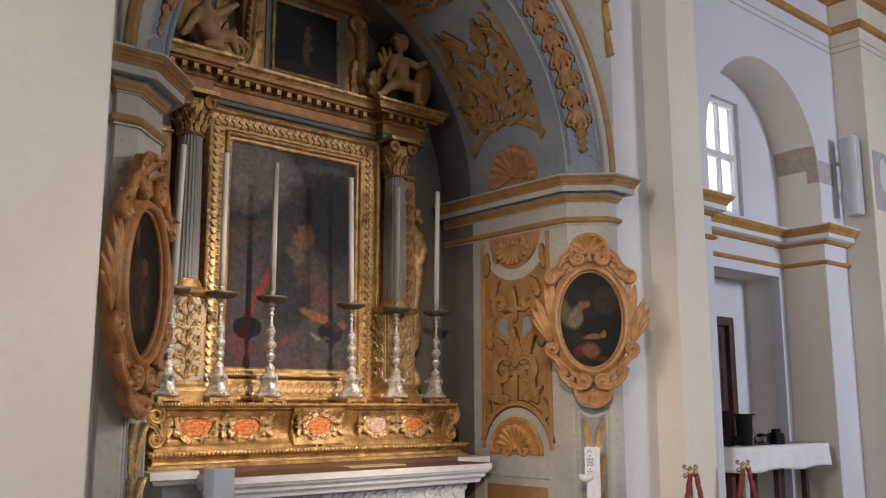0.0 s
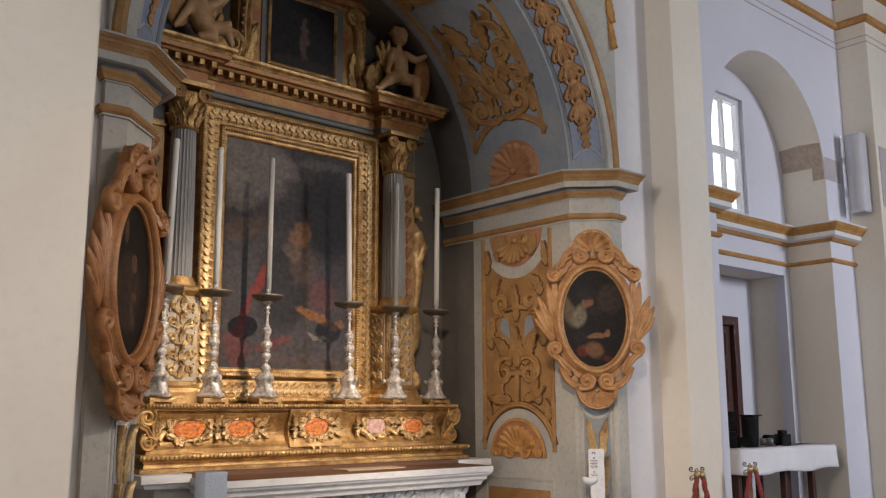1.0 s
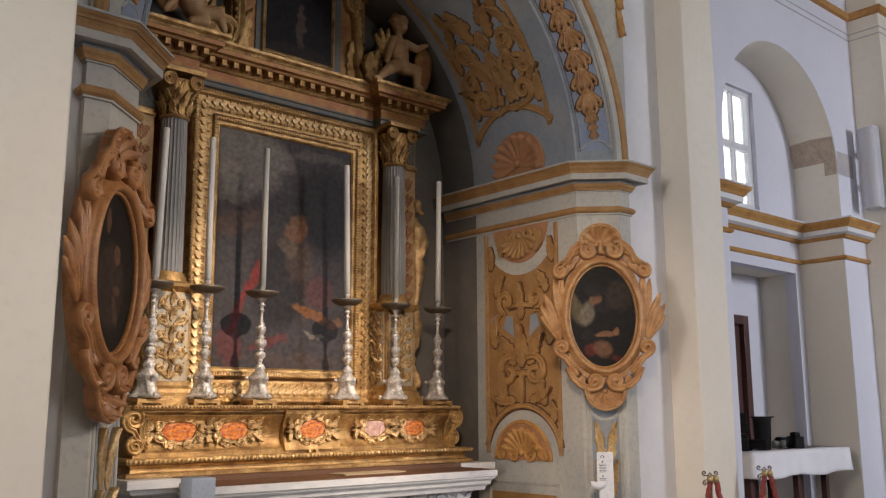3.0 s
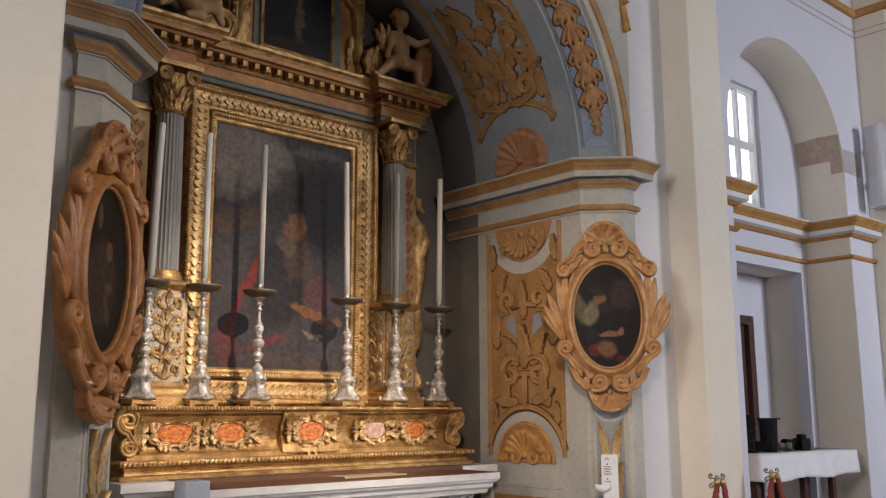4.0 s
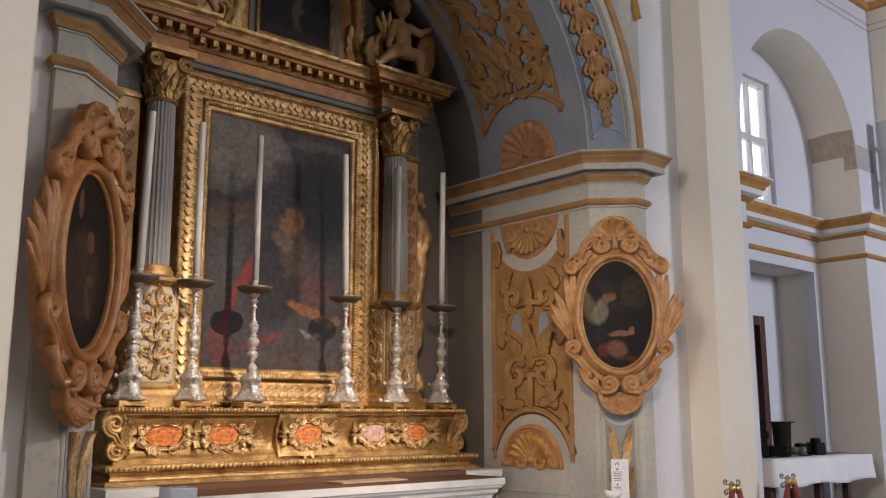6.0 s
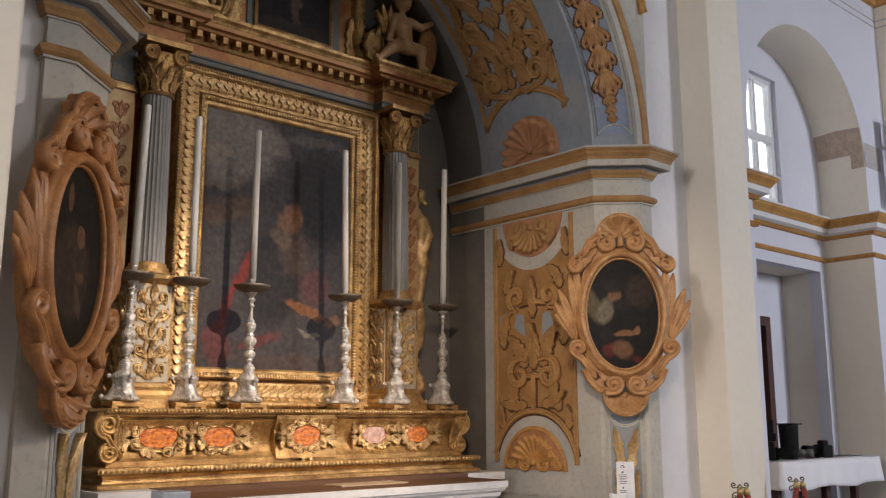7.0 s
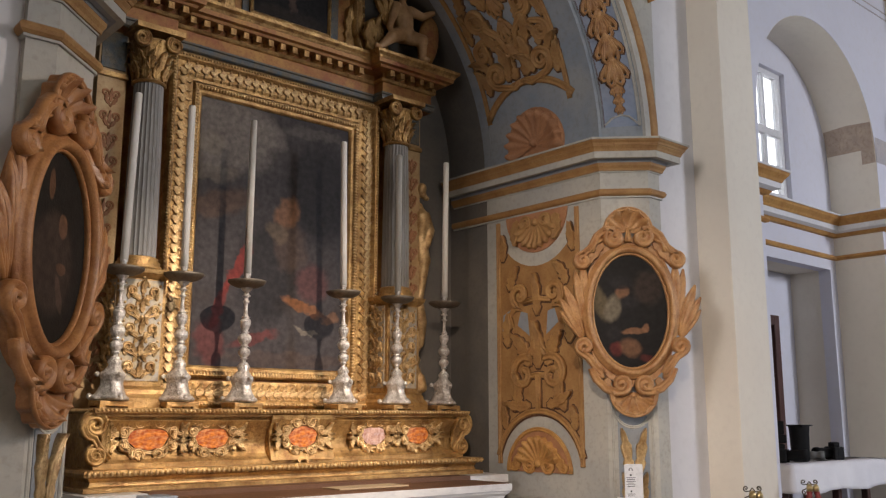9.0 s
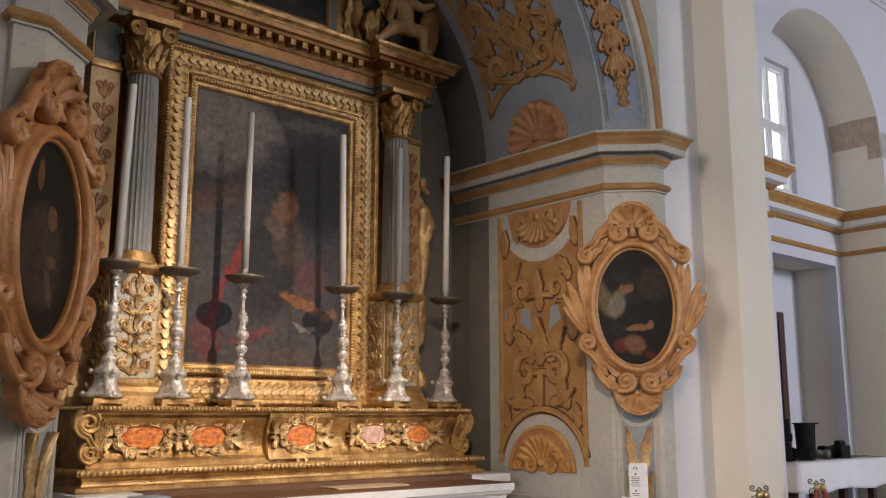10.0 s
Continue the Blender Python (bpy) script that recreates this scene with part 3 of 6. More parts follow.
rings = [[(a[0], FRONT, a[1]), (b[0], FRONT, b[1]), (b[0], 5.8, b[1]), (a[0], 5.8, a[1])] for a, b in zip(inner, far)]
skin(bm, rings)
box(bm, XC + 0.9, FRONT + 0.001, 8.2, XC + R_OUT, 5.8, top)
spandrel = tagged(part("wall_north_chapel", bm, STONE), "grey painted wall round the chapel's arch", "wall", kind="structure")
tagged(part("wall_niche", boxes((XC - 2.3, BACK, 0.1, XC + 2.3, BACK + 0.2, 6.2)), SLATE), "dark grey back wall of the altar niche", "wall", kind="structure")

# pilasters and the wall strips beside the chapel
for name, x0, x1, y0 in (("pilaster_1", 7.77, 8.31, 5.3), ("pilaster_2", 0.6, 1.785, 4.85)):
    tagged(part(name, boxes((x0, y0, 0.1, x1, 6.0, 9.0), bevel=0.012), CREAM), "tall smooth cream plaster pilaster beside the chapel", "pilaster", kind="structure")
tagged(part("wall_strip_1", boxes((XC + R_OUT - 0.02, 5.62, 0.1, 7.78, 5.85, 9.0)), GREYPLASTER), "grey plaster strip between chapel and pilaster", "wall", kind="structure")
tagged(part("wall_strip_2", boxes((1.94, 5.62, 0.1, XC - R_OUT + 0.02, 5.85, 9.0)), GREYPLASTER), "grey plaster strip between chapel and pilaster", "wall", kind="structure")

# ---- the bay with the lunette window and the door ----
BX, BR, BZ, BF, BB = 10.42, 1.35, 4.68, 5.7, 6.3
bm = bmesh.new()
n = 32
x0, x1, top = 8.3, 12.42, 8.98
inner, far = [], []
for i in range(n + 1):
    a = PI * i / n
    c, s = math.cos(a), math.sin(a)
    k = min((x1 - BX) / max(c, 1e-6) if c > 0 else (BX - x0) / max(-c, 1e-6), (top - BZ) / max(s, 1e-6))
    inner.append((BX + BR * c, BZ + BR * s))
    far.append((BX + k * c, BZ + k * s))
inner, far = [(BX + BR, 0.1)] + inner + [(BX - BR, 0.1)], [(x1, 0.1)] + far + [(x0, 0.1)]
skin(bm, [[(a[0], BF, a[1]), (b[0], BF, b[1]), (b[0], BB, b[1]), (a[0], BB, a[1])] for a, b in zip(inner, far)])
box(bm, 11.0, BF + 0.001, 7.6, x1, BB, top)
box(bm, x0, BF + 0.001, 7.6, 10.0, BB, top)
tagged(part("wall_north_bay", bm, LILAC), "lilac plaster wall with a deep arched recess", "wall", kind="structure")
bm = bmesh.new()
ins = [(BX + (BR - 0.004) * math.cos(PI * i / n), BZ + (BR - 0.004) * math.sin(PI * i / n)) for i in range(n + 1)]
ins = [(BX + BR - 0.004, 0.1)] + ins + [(BX - BR + 0.004, 0.1)]
ous = [(BX + (x - BX) * 1.002, BZ + (z - BZ) * 1.002 if z > BZ else z) for x, z in ins]
skin(bm, [[(a[0], BF + 0.004, a[1]), (a[0], BB, a[1]), (b[0], BB, b[1]), (b[0], BF + 0.004, b[1])] for a, b in zip(ins, ous)])
tagged(part("trim_recess", bm, CREAM, smooth=False), "cream plaster lining of the arched recess", "reveal", kind="structure")
# back wall of the recess with window and doorway
WX0, WX1, WZ0, WZ1 = 9.72, 10.82, 4.10, 5.66
DX0, DX1, DZ, DB = 9.2, 11.62, 3.365, 6.82
bm = boxes((8.9, BB, WZ1, 11.95, 6.45, 6.2), (8.9, BB, WZ0, WX0, 6.45, WZ1), (WX1, BB, WZ0, 11.95, 6.45, WZ1),
           (8.9, BB, DZ, 11.95, 6.45, WZ0), (8.9, BB, 0.1, DX0, 6.45, DZ), (DX1, BB, 0.1, 11.95, 6.45, DZ))
tagged(part("wall_recess", bm, LILAC), "pale lilac back wall of the recess", "wall", kind="structure")
bm = boxes((DX0 - 0.1, 6.45, 0.1, DX0, DB, DZ), (DX1, 6.45, 0.1, DX1 + 0.1, DB, DZ), (DX0 - 0.1, 6.45, DZ, DX1 + 0.1, DB, DZ + 0.1))
tagged(part("trim_doorway", bm, CREAM), "cream plaster lining of the doorway", "reveal", kind="structure")
tagged(part("wall_doorway", boxes((DX0, DB, 0.1, 9.57, DB + 0.15, DZ), (11.19, DB, 0.1, DX1, DB + 0.15, DZ), (9.57, DB, 2.815, 11.19, DB + 0.15, DZ)), LILAC), "pale wall round the inner door", "wall", kind="structure")
# cornice of the recess
way = [(8.31, BF), (BX - BR, BF), (BX - BR, BB), (BX + BR, BB), (BX + BR, BF), (12.42, BF)][::-1]
trim = structure("trim_cornice", "white and ochre cornice that runs round the recess", "cornice")
for name, mat, prof in (
    ("lower_band", HONEY, [(0, 3.49), (0.03, 3.495), (0.045, 3.52), (0.03, 3.545), (0, 3.545)]),
    ("middle_band", HONEY, [(0, 3.77), (0.04, 3.775), (0.07, 3.81), (0, 3.81)]),
    ("corona", WHITEPAINT, [(0, 3.81), (0.08, 3.81), (0.13, 3.83), (0.13, 3.89), (0, 3.89)]),
    ("upper_band", HONEY, [(0, 3.89), (0.14, 3.89), (0.155, 3.92), (0.19, 3.96), (0.20, 3.99), (0, 3.99)]),
    ("top_fillet", WHITEPAINT, [(0, 3.99), (0.21, 3.99), (0.21, 4.01), (0, 4.03)]),
):
    bm = bmesh.new()
    cornice(bm, way, prof)
    part(name, bm, mat, trim)
# far pilaster and what lies past it
tagged(part("pilaster_3", boxes((12.42, 5.28, 0.1, 13.6, 6.3, 9.0), bevel=0.012), CREAM), "tall plaster pilaster past the arched recess", "pilaster", kind="structure")
tagged(part("wall_north_far", boxes((13.6, 5.7, 0.1, 20, 6.3, 9.0)), LILAC), "lilac plaster wall of the nave", "wall", kind="structure")
way = [(8.31, BF), (12.42, BF), (12.42, 5.28), (13.6, 5.28), (13.6, 5.7), (20, 5.7)][::-1]
trim = structure("trim_upper", "thin ochre moulding high on the wall", "cornice")
for name, mat, prof in (
    ("ochre_band", HONEY, [(0, 6.90), (0.05, 6.91), (0.07, 6.96), (0.05, 7.0), (0, 7.0)]),
    ("groove", FRESCOGREY, [(0, 6.70), (0.006, 6.70), (0.006, 6.715), (0, 6.715)]),
    ("groove", FRESCOGREY, [(0, 6.61), (0.006, 6.61), (0.006, 6.625), (0, 6.625)]),
    ("cornice_band", HONEY, [(0, 7.35), (0.10, 7.37), (0.16, 7.45), (0, 7.46)]),
):
    bm = bmesh.new()
    cornice(bm, way, prof)
    part(name, bm, mat, trim)

# window of the recess
window = structure("window_1", "white painted casement window with bright panes", "window")
mid, rail = 10.43, 4.90
bm = boxes((WX0, 6.36, WZ0, WX0 + 0.05, 6.44, WZ1), (WX1 - 0.07, 6.36, WZ0, WX1, 6.44, WZ1), (WX0 + 0.05, 6.36, WZ1 - 0.06, WX1 - 0.07, 6.44, WZ1), (WX0 + 0.05, 6.36, WZ0, WX1 - 0.07, 6.44, WZ0 + 0.06))
part("window_frame", bm, WHITEPAINT, window)
part("mullion", boxes((mid - 0.022, 6.365, WZ0 + 0.06, mid + 0.022, 6.435, WZ1 - 0.06), bevel=0.006), WHITEPAINT, window)
part("transom", boxes((WX0 + 0.05, 6.358, rail - 0.045, WX1 - 0.07, 6.432, rail + 0.045), bevel=0.008), WHITEPAINT, window)
for a, b in ((WX0 + 0.05, mid - 0.022), (mid + 0.022, WX1 - 0.07)):
    for c, d in ((WZ0 + 0.06, rail - 0.05), (rail + 0.05, WZ1 - 0.06)):
        pane = part("pane", boxes((a, 6.398, c, b, 6.403, d)), glass, window)
        pane.visible_shadow = False
tagged(part("backdrop", boxes((8.0, 7.6, 3.4, 17.0, 7.62, 8.4)), glow), "bright hazy daylight outside the window", "sky", kind="structure")
# unseen windows, added in the openings of the south wall
for x in (4.2, 9.5):
    w = structure("window_nave", "unseen tall window added to the south wall", "window")
    part("window_frame", boxes((x - 1.2, -6.16, 3.9, x - 1.12, -6.06, 8.1), (x + 1.12, -6.16, 3.9, x + 1.2, -6.06, 8.1), (x - 1.12, -6.16, 3.9, x + 1.12, -6.06, 3.98), (x - 1.12, -6.16, 8.02, x + 1.12, -6.06, 8.1)), WHITEPAINT, w)
    pane = part("pane", boxes((x - 1.12, -6.115, 3.98, x + 1.12, -6.105, 8.02)), glass, w)
    pane.visible_shadow = False

# inner door
door = structure("door_1", "dark brown panelled wooden double door, closed", "door")
part("door_frame", boxes((11.07, DB - 0.05, 0.15, 11.19, DB + 0.10, 2.815), (9.57, DB - 0.05, 0.15, 9.69, DB + 0.10, 2.815), (9.69, DB - 0.05, 2.695, 11.07, DB + 0.10, 2.815), bevel=0.01), WOOD, door)
for x0, x1 in ((9.69, 10.38), (10.38, 11.07)):
    leafdoor = part("leaf", boxes((x0 + 0.004, DB + 0.02, 0.15, x1 - 0.004, DB + 0.07, 2.695)), WOOD, door)
    for z0, z1 in ((0.3, 0.95), (1.05, 1.55), (1.65, 2.15), (2.25, 2.62)):
        bm = bmesh.new()
        frame_moulding(bm, x0 + 0.1, z0, x1 - 0.1, z1, DB + 0.02, [(0, 0), (0.01, 0.02), (0.035, 0.018), (0.045, 0)])
        part("panel_moulding", bm, WOOD, leafdoor)

# ---- painted stucco on pier, vault and arch ----
YC = 6.57


def on_reveal(u, v, w):
    return Vector((XR - w, YC - u, v))


def on_cant(u, v, w):
    return Vector((XC + (R_IN + R_MID) / 2 + 0.7071 * (u - w), (CANT + FRONT) / 2 - 0.7071 * (u + w), v))


def on_cant_left(u, v, w):
    p = on_cant(-u, v, w)
    return Vector((mirrored(p.x), p.y, p.z))


def on_vault(u, v, w):
    a, r = v / R_IN, R_IN - w
    return Vector((XC + r * math.cos(a), YC - u, SPRING + r * math.sin(a)))


def on_arch(u, v, w):
    a, s = v / R_MID, u / 0.396 + 0.5
    r, y = R_IN + (R_MID - R_IN) * s, CANT - (CANT - FRONT) * s
    k = 0.7071 * w
    return Vector((XC + (r - k) * math.cos(a), y - k, SPRING + (r - k) * math.sin(a)))


pier = bpy.data.objects["pier_1"]
# field with concave ends between two half-round grey lunettes
field = [(-0.49, 1.20)] + arc(-0.01, 1.15, 0.46, PI - 0.12, 0.12, 20) + [(0.49, 1.20), (0.49, 3.36)] + arc(0.0, 3.40, 0.49, -0.1, -PI + 0.1, 20) + [(-0.49, 3.36)]
part("ochre_field", laid(flat_panel(field, 0.006), on_reveal), OCHRE, pier, "ochre painted field")
for u in (-0.49, 0.455):
    bm = bmesh.new()
    tube(bm, [(u + 0.018, 1.2), (u + 0.018, 2.2), (u + 0.018, 3.36)], 0.022, 1.0, lift=0.004)
    part("border", laid(bm, on_reveal), OCHRE, pier)
bm = flat_panel(arc(-0.01, 1.14, 0.36, 0, PI, 24), 0.012)
part("lunette", laid(bm, on_reveal), TERRA, pier)
bm = flat_panel(arc(0.0, 3.40, 0.37, -PI, 0, 24), 0.012)
part("lunette", laid(bm, on_reveal), TERRA, pier)
bm = bmesh.new()
tube(bm, arc(-0.01, 1.14, 0.36, 0, PI, 20), 0.018, lift=0.008)
shell(bm, -0.01, 1.19, 0.23, 0.15, PI - 0.15, 9, 0.05, 0.012)
for s in (-1, 1):
    spiral(bm, -0.01 + s * 0.10, 1.20, 0.075, 1.4, PI / 2, -s, 0.02, lift=0.012)
    leaf(bm, -0.01 + s * 0.27, 1.15, PI / 2 + s * 0.2, 0.22, 0.12, s * 1.2, 0.03, 4, 0.012)
    spiral(bm, -0.01 + s * 0.29, 1.19, 0.05, 1.2, PI / 2, s, 0.016, lift=0.012)
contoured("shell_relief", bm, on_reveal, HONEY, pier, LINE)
bm = bmesh.new()
shell(bm, 0, 3.32, 0.24, -PI + 0.3, -0.3, 9, 0.04, 0.012)
for s in (-1, 1):
    spiral(bm, s * 0.11, 3.30, 0.07, 1.4, -PI / 2, s, 0.02, lift=0.012)
    leaf(bm, s * 0.22, 3.34, -PI / 2 + s * 0.5, 0.24, 0.13, -s * 1.0, 0.03, 4, 0.012)
contoured("shell_relief", bm, on_reveal, OCHRE, pier, LINE)
# scrollwork of the field
for s in (-1, 1):
    bm = bmesh.new()
    spiral(bm, s * 0.17, 1.97, 0.155, 1.1, PI / 2 + s * 0.6, -s, 0.034, 1.0, tail=[(s * 0.02, 2.32), (s * 0.05, 2.2), (s * 0.1, 2.13)], lift=0.006)
    spiral(bm, s * 0.20, 2.66, 0.11, 1.25, -PI / 2, s, 0.03, 1.0, tail=[(s * 0.30, 2.38), (s * 0.33, 2.48), (s * 0.27, 2.55)], lift=0.006)
    contoured("scroll", bm, on_reveal, FIELDSTUCCO, pier, LINE)
    bm = bmesh.new()
    leaf(bm, s * 0.10, 2.04, PI / 2 - s * 0.35, 0.34, 0.16, -s * 0.5, 0.035, 5, 0.006)
    leaf(bm, s * 0.30, 1.66, PI / 2 + s * 0.55, 0.34, 0.14, -s * 0.9, 0.035, 4, 0.006)
    leaf(bm, s * 0.10, 1.70, s * 0.15 if s > 0 else PI + 0.15, 0.30, 0.12, s * 0.5, 0.03, 4, 0.006)
    leaf(bm, s * 0.36, 2.22, PI / 2 - s * 0.2, 0.30, 0.13, s * 0.7, 0.03, 4, 0.006)
    leaf(bm, s * 0.33, 2.72, PI / 2 + s * 0.1, 0.24, 0.12, s * 0.9, 0.03, 4, 0.006)
    leaf(bm, s * 0.40, 1.50, PI / 2 - s * 0.1, 0.2, 0.10, s * 0.4, 0.03, 3, 0.006)
    leaf(bm, s * 0.42, 3.0, PI / 2 + s * 0.2, 0.24, 0.10, -s * 0.3, 0.03, 3, 0.006)
    contoured("acanthus_leaf", bm, on_reveal, FIELDSTUCCO, pier, LINE)
    part("blue_ground", laid(flat_panel([(s * 0.10, 2.30), (s * 0.24, 2.40), (s * 0.20, 2.52), (s * 0.12, 2.50)][::s], 0.009), on_reveal), GREYBLUE, pier)
    part("blue_ground", laid(flat_panel([(s * 0.30, 2.56), (s * 0.42, 2.50), (s * 0.43, 2.36), (s * 0.36, 2.40)][::s], 0.009), on_reveal), GREYBLUE, pier)
bm = bmesh.new()
leaf(bm, 0, 2.02, PI / 2, 0.40, 0.15, 0, 0.045, 5, 0.006)
leaf(bm, 0, 2.48, PI / 2, 0.36, 0.12, 0, 0.04, 4, 0.006)
tube(bm, [(0.0, 1.66), (0.0, 1.8), (0.0, 1.96)], 0.03, 0.9, lift=0.006)
tube(bm, [(-0.16, 1.94), (0.0, 1.96), (0.16, 1.94)], 0.025, 0.9, lift=0.006)
tube(bm, [(-0.16, 2.60), (0.0, 2.62), (0.16, 2.60)], 0.025, 0.9, lift=0.006)
tube(bm, arc(0, 1.15, 0.50, 0.25, PI - 0.25, 16), 0.026, 0.9, lift=0.006)
contoured("stem", bm, on_reveal, FIELDSTUCCO, pier, LINE)
# lower panel
bm = bmesh.new()
path = [(-0.47, 0.2), (-0.47, 0.93), (0.45, 0.93), (0.45, 0.2)]
for a, b in zip(path, path[1:]):
    tube(bm, [a, ((a[0] + b[0]) / 2, (a[1] + b[1]) / 2), b], 0.012, 0.8)
part("panel_border", laid(bm, on_reveal), STONE, pier)
part("lower_panel", laid(flat_panel([(-0.43, 0.22), (0.40, 0.22), (0.40, 0.84), (-0.43, 0.84)], 0.005), on_reveal), OCHRE, pier, "plain ochre painted panel")
# the canted face: sunk panel with upright leaves
for put, own in ((on_cant, "pier_1"), (on_cant_left, "pier_2")):
    owner = bpy.data.objects[own]
    part("leaf_panel", laid(flat_panel([(-0.12, 0.3), (0.12, 0.3), (0.12, 1.56)] + arc(0, 1.56, 0.12, 0, PI, 10) + [(-0.12, 1.56)], 0.005), put), GREYBLUE, owner)
    bm = bmesh.new()
    for s in (-1, 1):
        for z in (1.16, 0.82, 0.48):
            leaf(bm, s * 0.045, z, PI / 2, 0.36, 0.10, -s * 0.3, 0.03, 3, 0.005)
    pieces("upright_leaf", laid(bm, put), PALEGOLD, owner)
    bm = bmesh.new()
    for s in (-1, 1):
        tube(bm, [(s * 0.155, 0.2), (s * 0.155, 1.0), (s * 0.155, 1.7)], 0.012, 0.8)
    tube(bm, arc(0, 1.66, 0.14, PI + 0.2, 2 * PI - 0.2, 10), 0.014, 0.8)
    part("panel_border", laid(bm, put), STONE, owner)

# vault: shell over the impost, then a bordered field of scrolls
bm = flat_panel(arc(0.02, 0.15, 0.34, -0.4, PI + 0.4, 26), 0.010)
part("lunette", laid(bm, on_vault), TERRA, vault)
bm = bmesh.new()
shell(bm, 0.02, 0.14, 0.30, -0.35, PI + 0.35, 11, 0.07, 0.01)
tube(bm, arc(0.02, 0.15, 0.325, -0.4, PI + 0.4, 26), 0.014, 1.0, lift=0.008)
contoured("shell_relief", bm, on_vault, TERRA, vault, LINE)
for k in range(4):
    v0 = 0.42 + k * 1.46
    bm = bmesh.new()
    cols = [(-0.53 + 1.02 * i / 12) for i in range(13)]
    rows = []
    for j in range(13):
        row = []
        for u in cols:
            foot = (0.06 + math.sqrt(max(0.66 ** 2 - u * u, 0.1))) if k == 0 else v0
            row.append((u, foot + (v0 + 1.46 - foot) * j / 12, 0.005))
        rows.append(row)
    skin(bm, rows, closed=False)
    part("field_ground", laid(bm, on_vault), GREYBLUE, vault)
    bm = bmesh.new()
    for u in (-0.515, 0.475):
        tube(bm, [(u, (0.46 if k == 0 else v0) + (1.41 if k == 0 else 1.47) * i / 10) for i in range(11)], 0.026, 0.7, lift=0.004)
    if k == 0:
        tube(bm, arc(0.0, 0.06, 0.68, PI - 0.70, 0.70, 18), 0.035, 0.7, lift=0.004)
    part("border", laid(bm, on_vault), OCHRE, vault, smooth=True)
    c = v0 + 0.35
    for s in (-1, 1):
        bm = bmesh.new()
        spiral(bm, s * 0.27, c + 0.10, 0.115, 1.3, -PI / 2 + s * 0.3, s, 0.036, 1.1, tail=[(s * 0.02, c - 0.02), (s * 0.10, c - 0.06)], lift=0.005)
        spiral(bm, s * 0.27, c + 0.64, 0.11, 1.3, -PI / 2 - s * 0.5, s, 0.036, 1.1, tail=[(s * 0.05, c + 0.26), (s * 0.1, c + 0.42)], lift=0.005)
        spiral(bm, s * 0.36, c + 0.34, 0.09, 1.2, PI / 2, -s, 0.032, 0.9, tail=[(s * 0.2, c + 0.42), (s * 0.3, c + 0.45)], lift=0.005)
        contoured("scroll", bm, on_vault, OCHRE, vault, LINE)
        bm = bmesh.new()
        leaf(bm, s * 0.05, c + 0.02, PI / 2 - s * 0.5, 0.36, 0.17, s * 0.5, 0.04, 4, 0.005)
        leaf(bm, s * 0.12, c + 0.70, PI / 2 - s * 0.2, 0.36, 0.16, -s * 0.6, 0.04, 4, 0.005)
        leaf(bm, s * 0.40, c + 0.72, PI / 2 + s * 0.2, 0.3, 0.13, s * 0.5, 0.04, 4, 0.005)
        leaf(bm, s * 0.42, c - 0.05, PI / 2, 0.28, 0.12, -s * 0.6, 0.04, 4, 0.005)
        leaf(bm, s * 0.10, c + 0.30, PI / 2 - s * 1.0, 0.30, 0.15, s * 0.9, 0.04, 4, 0.005)
        leaf(bm, s * 0.30, c + 0.22, PI / 2 - s * 0.2, 0.22, 0.10, s * 0.7, 0.04, 3, 0.005)
        leaf(bm, s * 0.06, c + 0.86, PI / 2 - s * 0.9, 0.30, 0.13, s * 0.7, 0.04, 4, 0.005)
        leaf(bm, s * 0.44, c + 0.45, PI / 2, 0.24, 0.10, s * 0.4, 0.04, 3, 0.005)
        leaf(bm, s * 0.30, c + 0.90, PI / 2 - s * 0.6, 0.24, 0.12, s * 0.9, 0.04, 3, 0.005)
        leaf(bm, s * 0.36, c + 0.16, PI / 2 - s * 0.5, 0.22, 0.11, -s * 0.9, 0.05, 4, 0.005)
        leaf(bm, s * 0.16, c + 0.02, PI / 2 + s * 0.2, 0.24, 0.12, s * 0.7, 0.05, 4, 0.005)
        leaf(bm, s * 0.18, c + 0.50, PI / 2 - s * 0.1, 0.22, 0.11, -s * 0.8, 0.05, 4, 0.005)
        leaf(bm, s * 0.40, c + 0.56, PI / 2 - s * 0.3, 0.20, 0.10, s * 0.8, 0.05, 3, 0.005)
        contoured("acanthus_leaf", bm, on_vault, OCHRE, vault, LINE)
    bm = bmesh.new()
    for z in (0.78, 0.56, 0.36):
        husk(bm, 0, c + z, 0.2, 0.01)
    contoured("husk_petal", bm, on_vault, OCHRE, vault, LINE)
# arch: hanging bellflowers from the crown down to both sides
DEEPBLUE = material("deep_blue_distemper", (0.20, 0.245, 0.34), (0.28, 0.31, 0.38), 0.8, scale=4, fine=30, third=(0.16, 0.18, 0.24))
ways = [R_MID * PI * (0.02 + 0.96 * i / 60) for i in range(61)]
for name, u, r, mat in (("panel_edge", -0.158, 0.010, GREYBLUE), ("panel_edge", 0.148, 0.014, STONE), ("panel_line", -0.143, 0.005, LINE)):
    bm = bmesh.new()
    tube(bm, [(u, q) for q in ways], r, 1.0)
    part(name, laid(bm, on_arch), mat, archivolt)
bm = bmesh.new()
skin(bm, [[(-0.146, q, 0.004), (0.138, q, 0.004)] for q in ways], closed=False)
part("sunk_ground", laid(bm, on_arch), DEEPBLUE, archivolt)
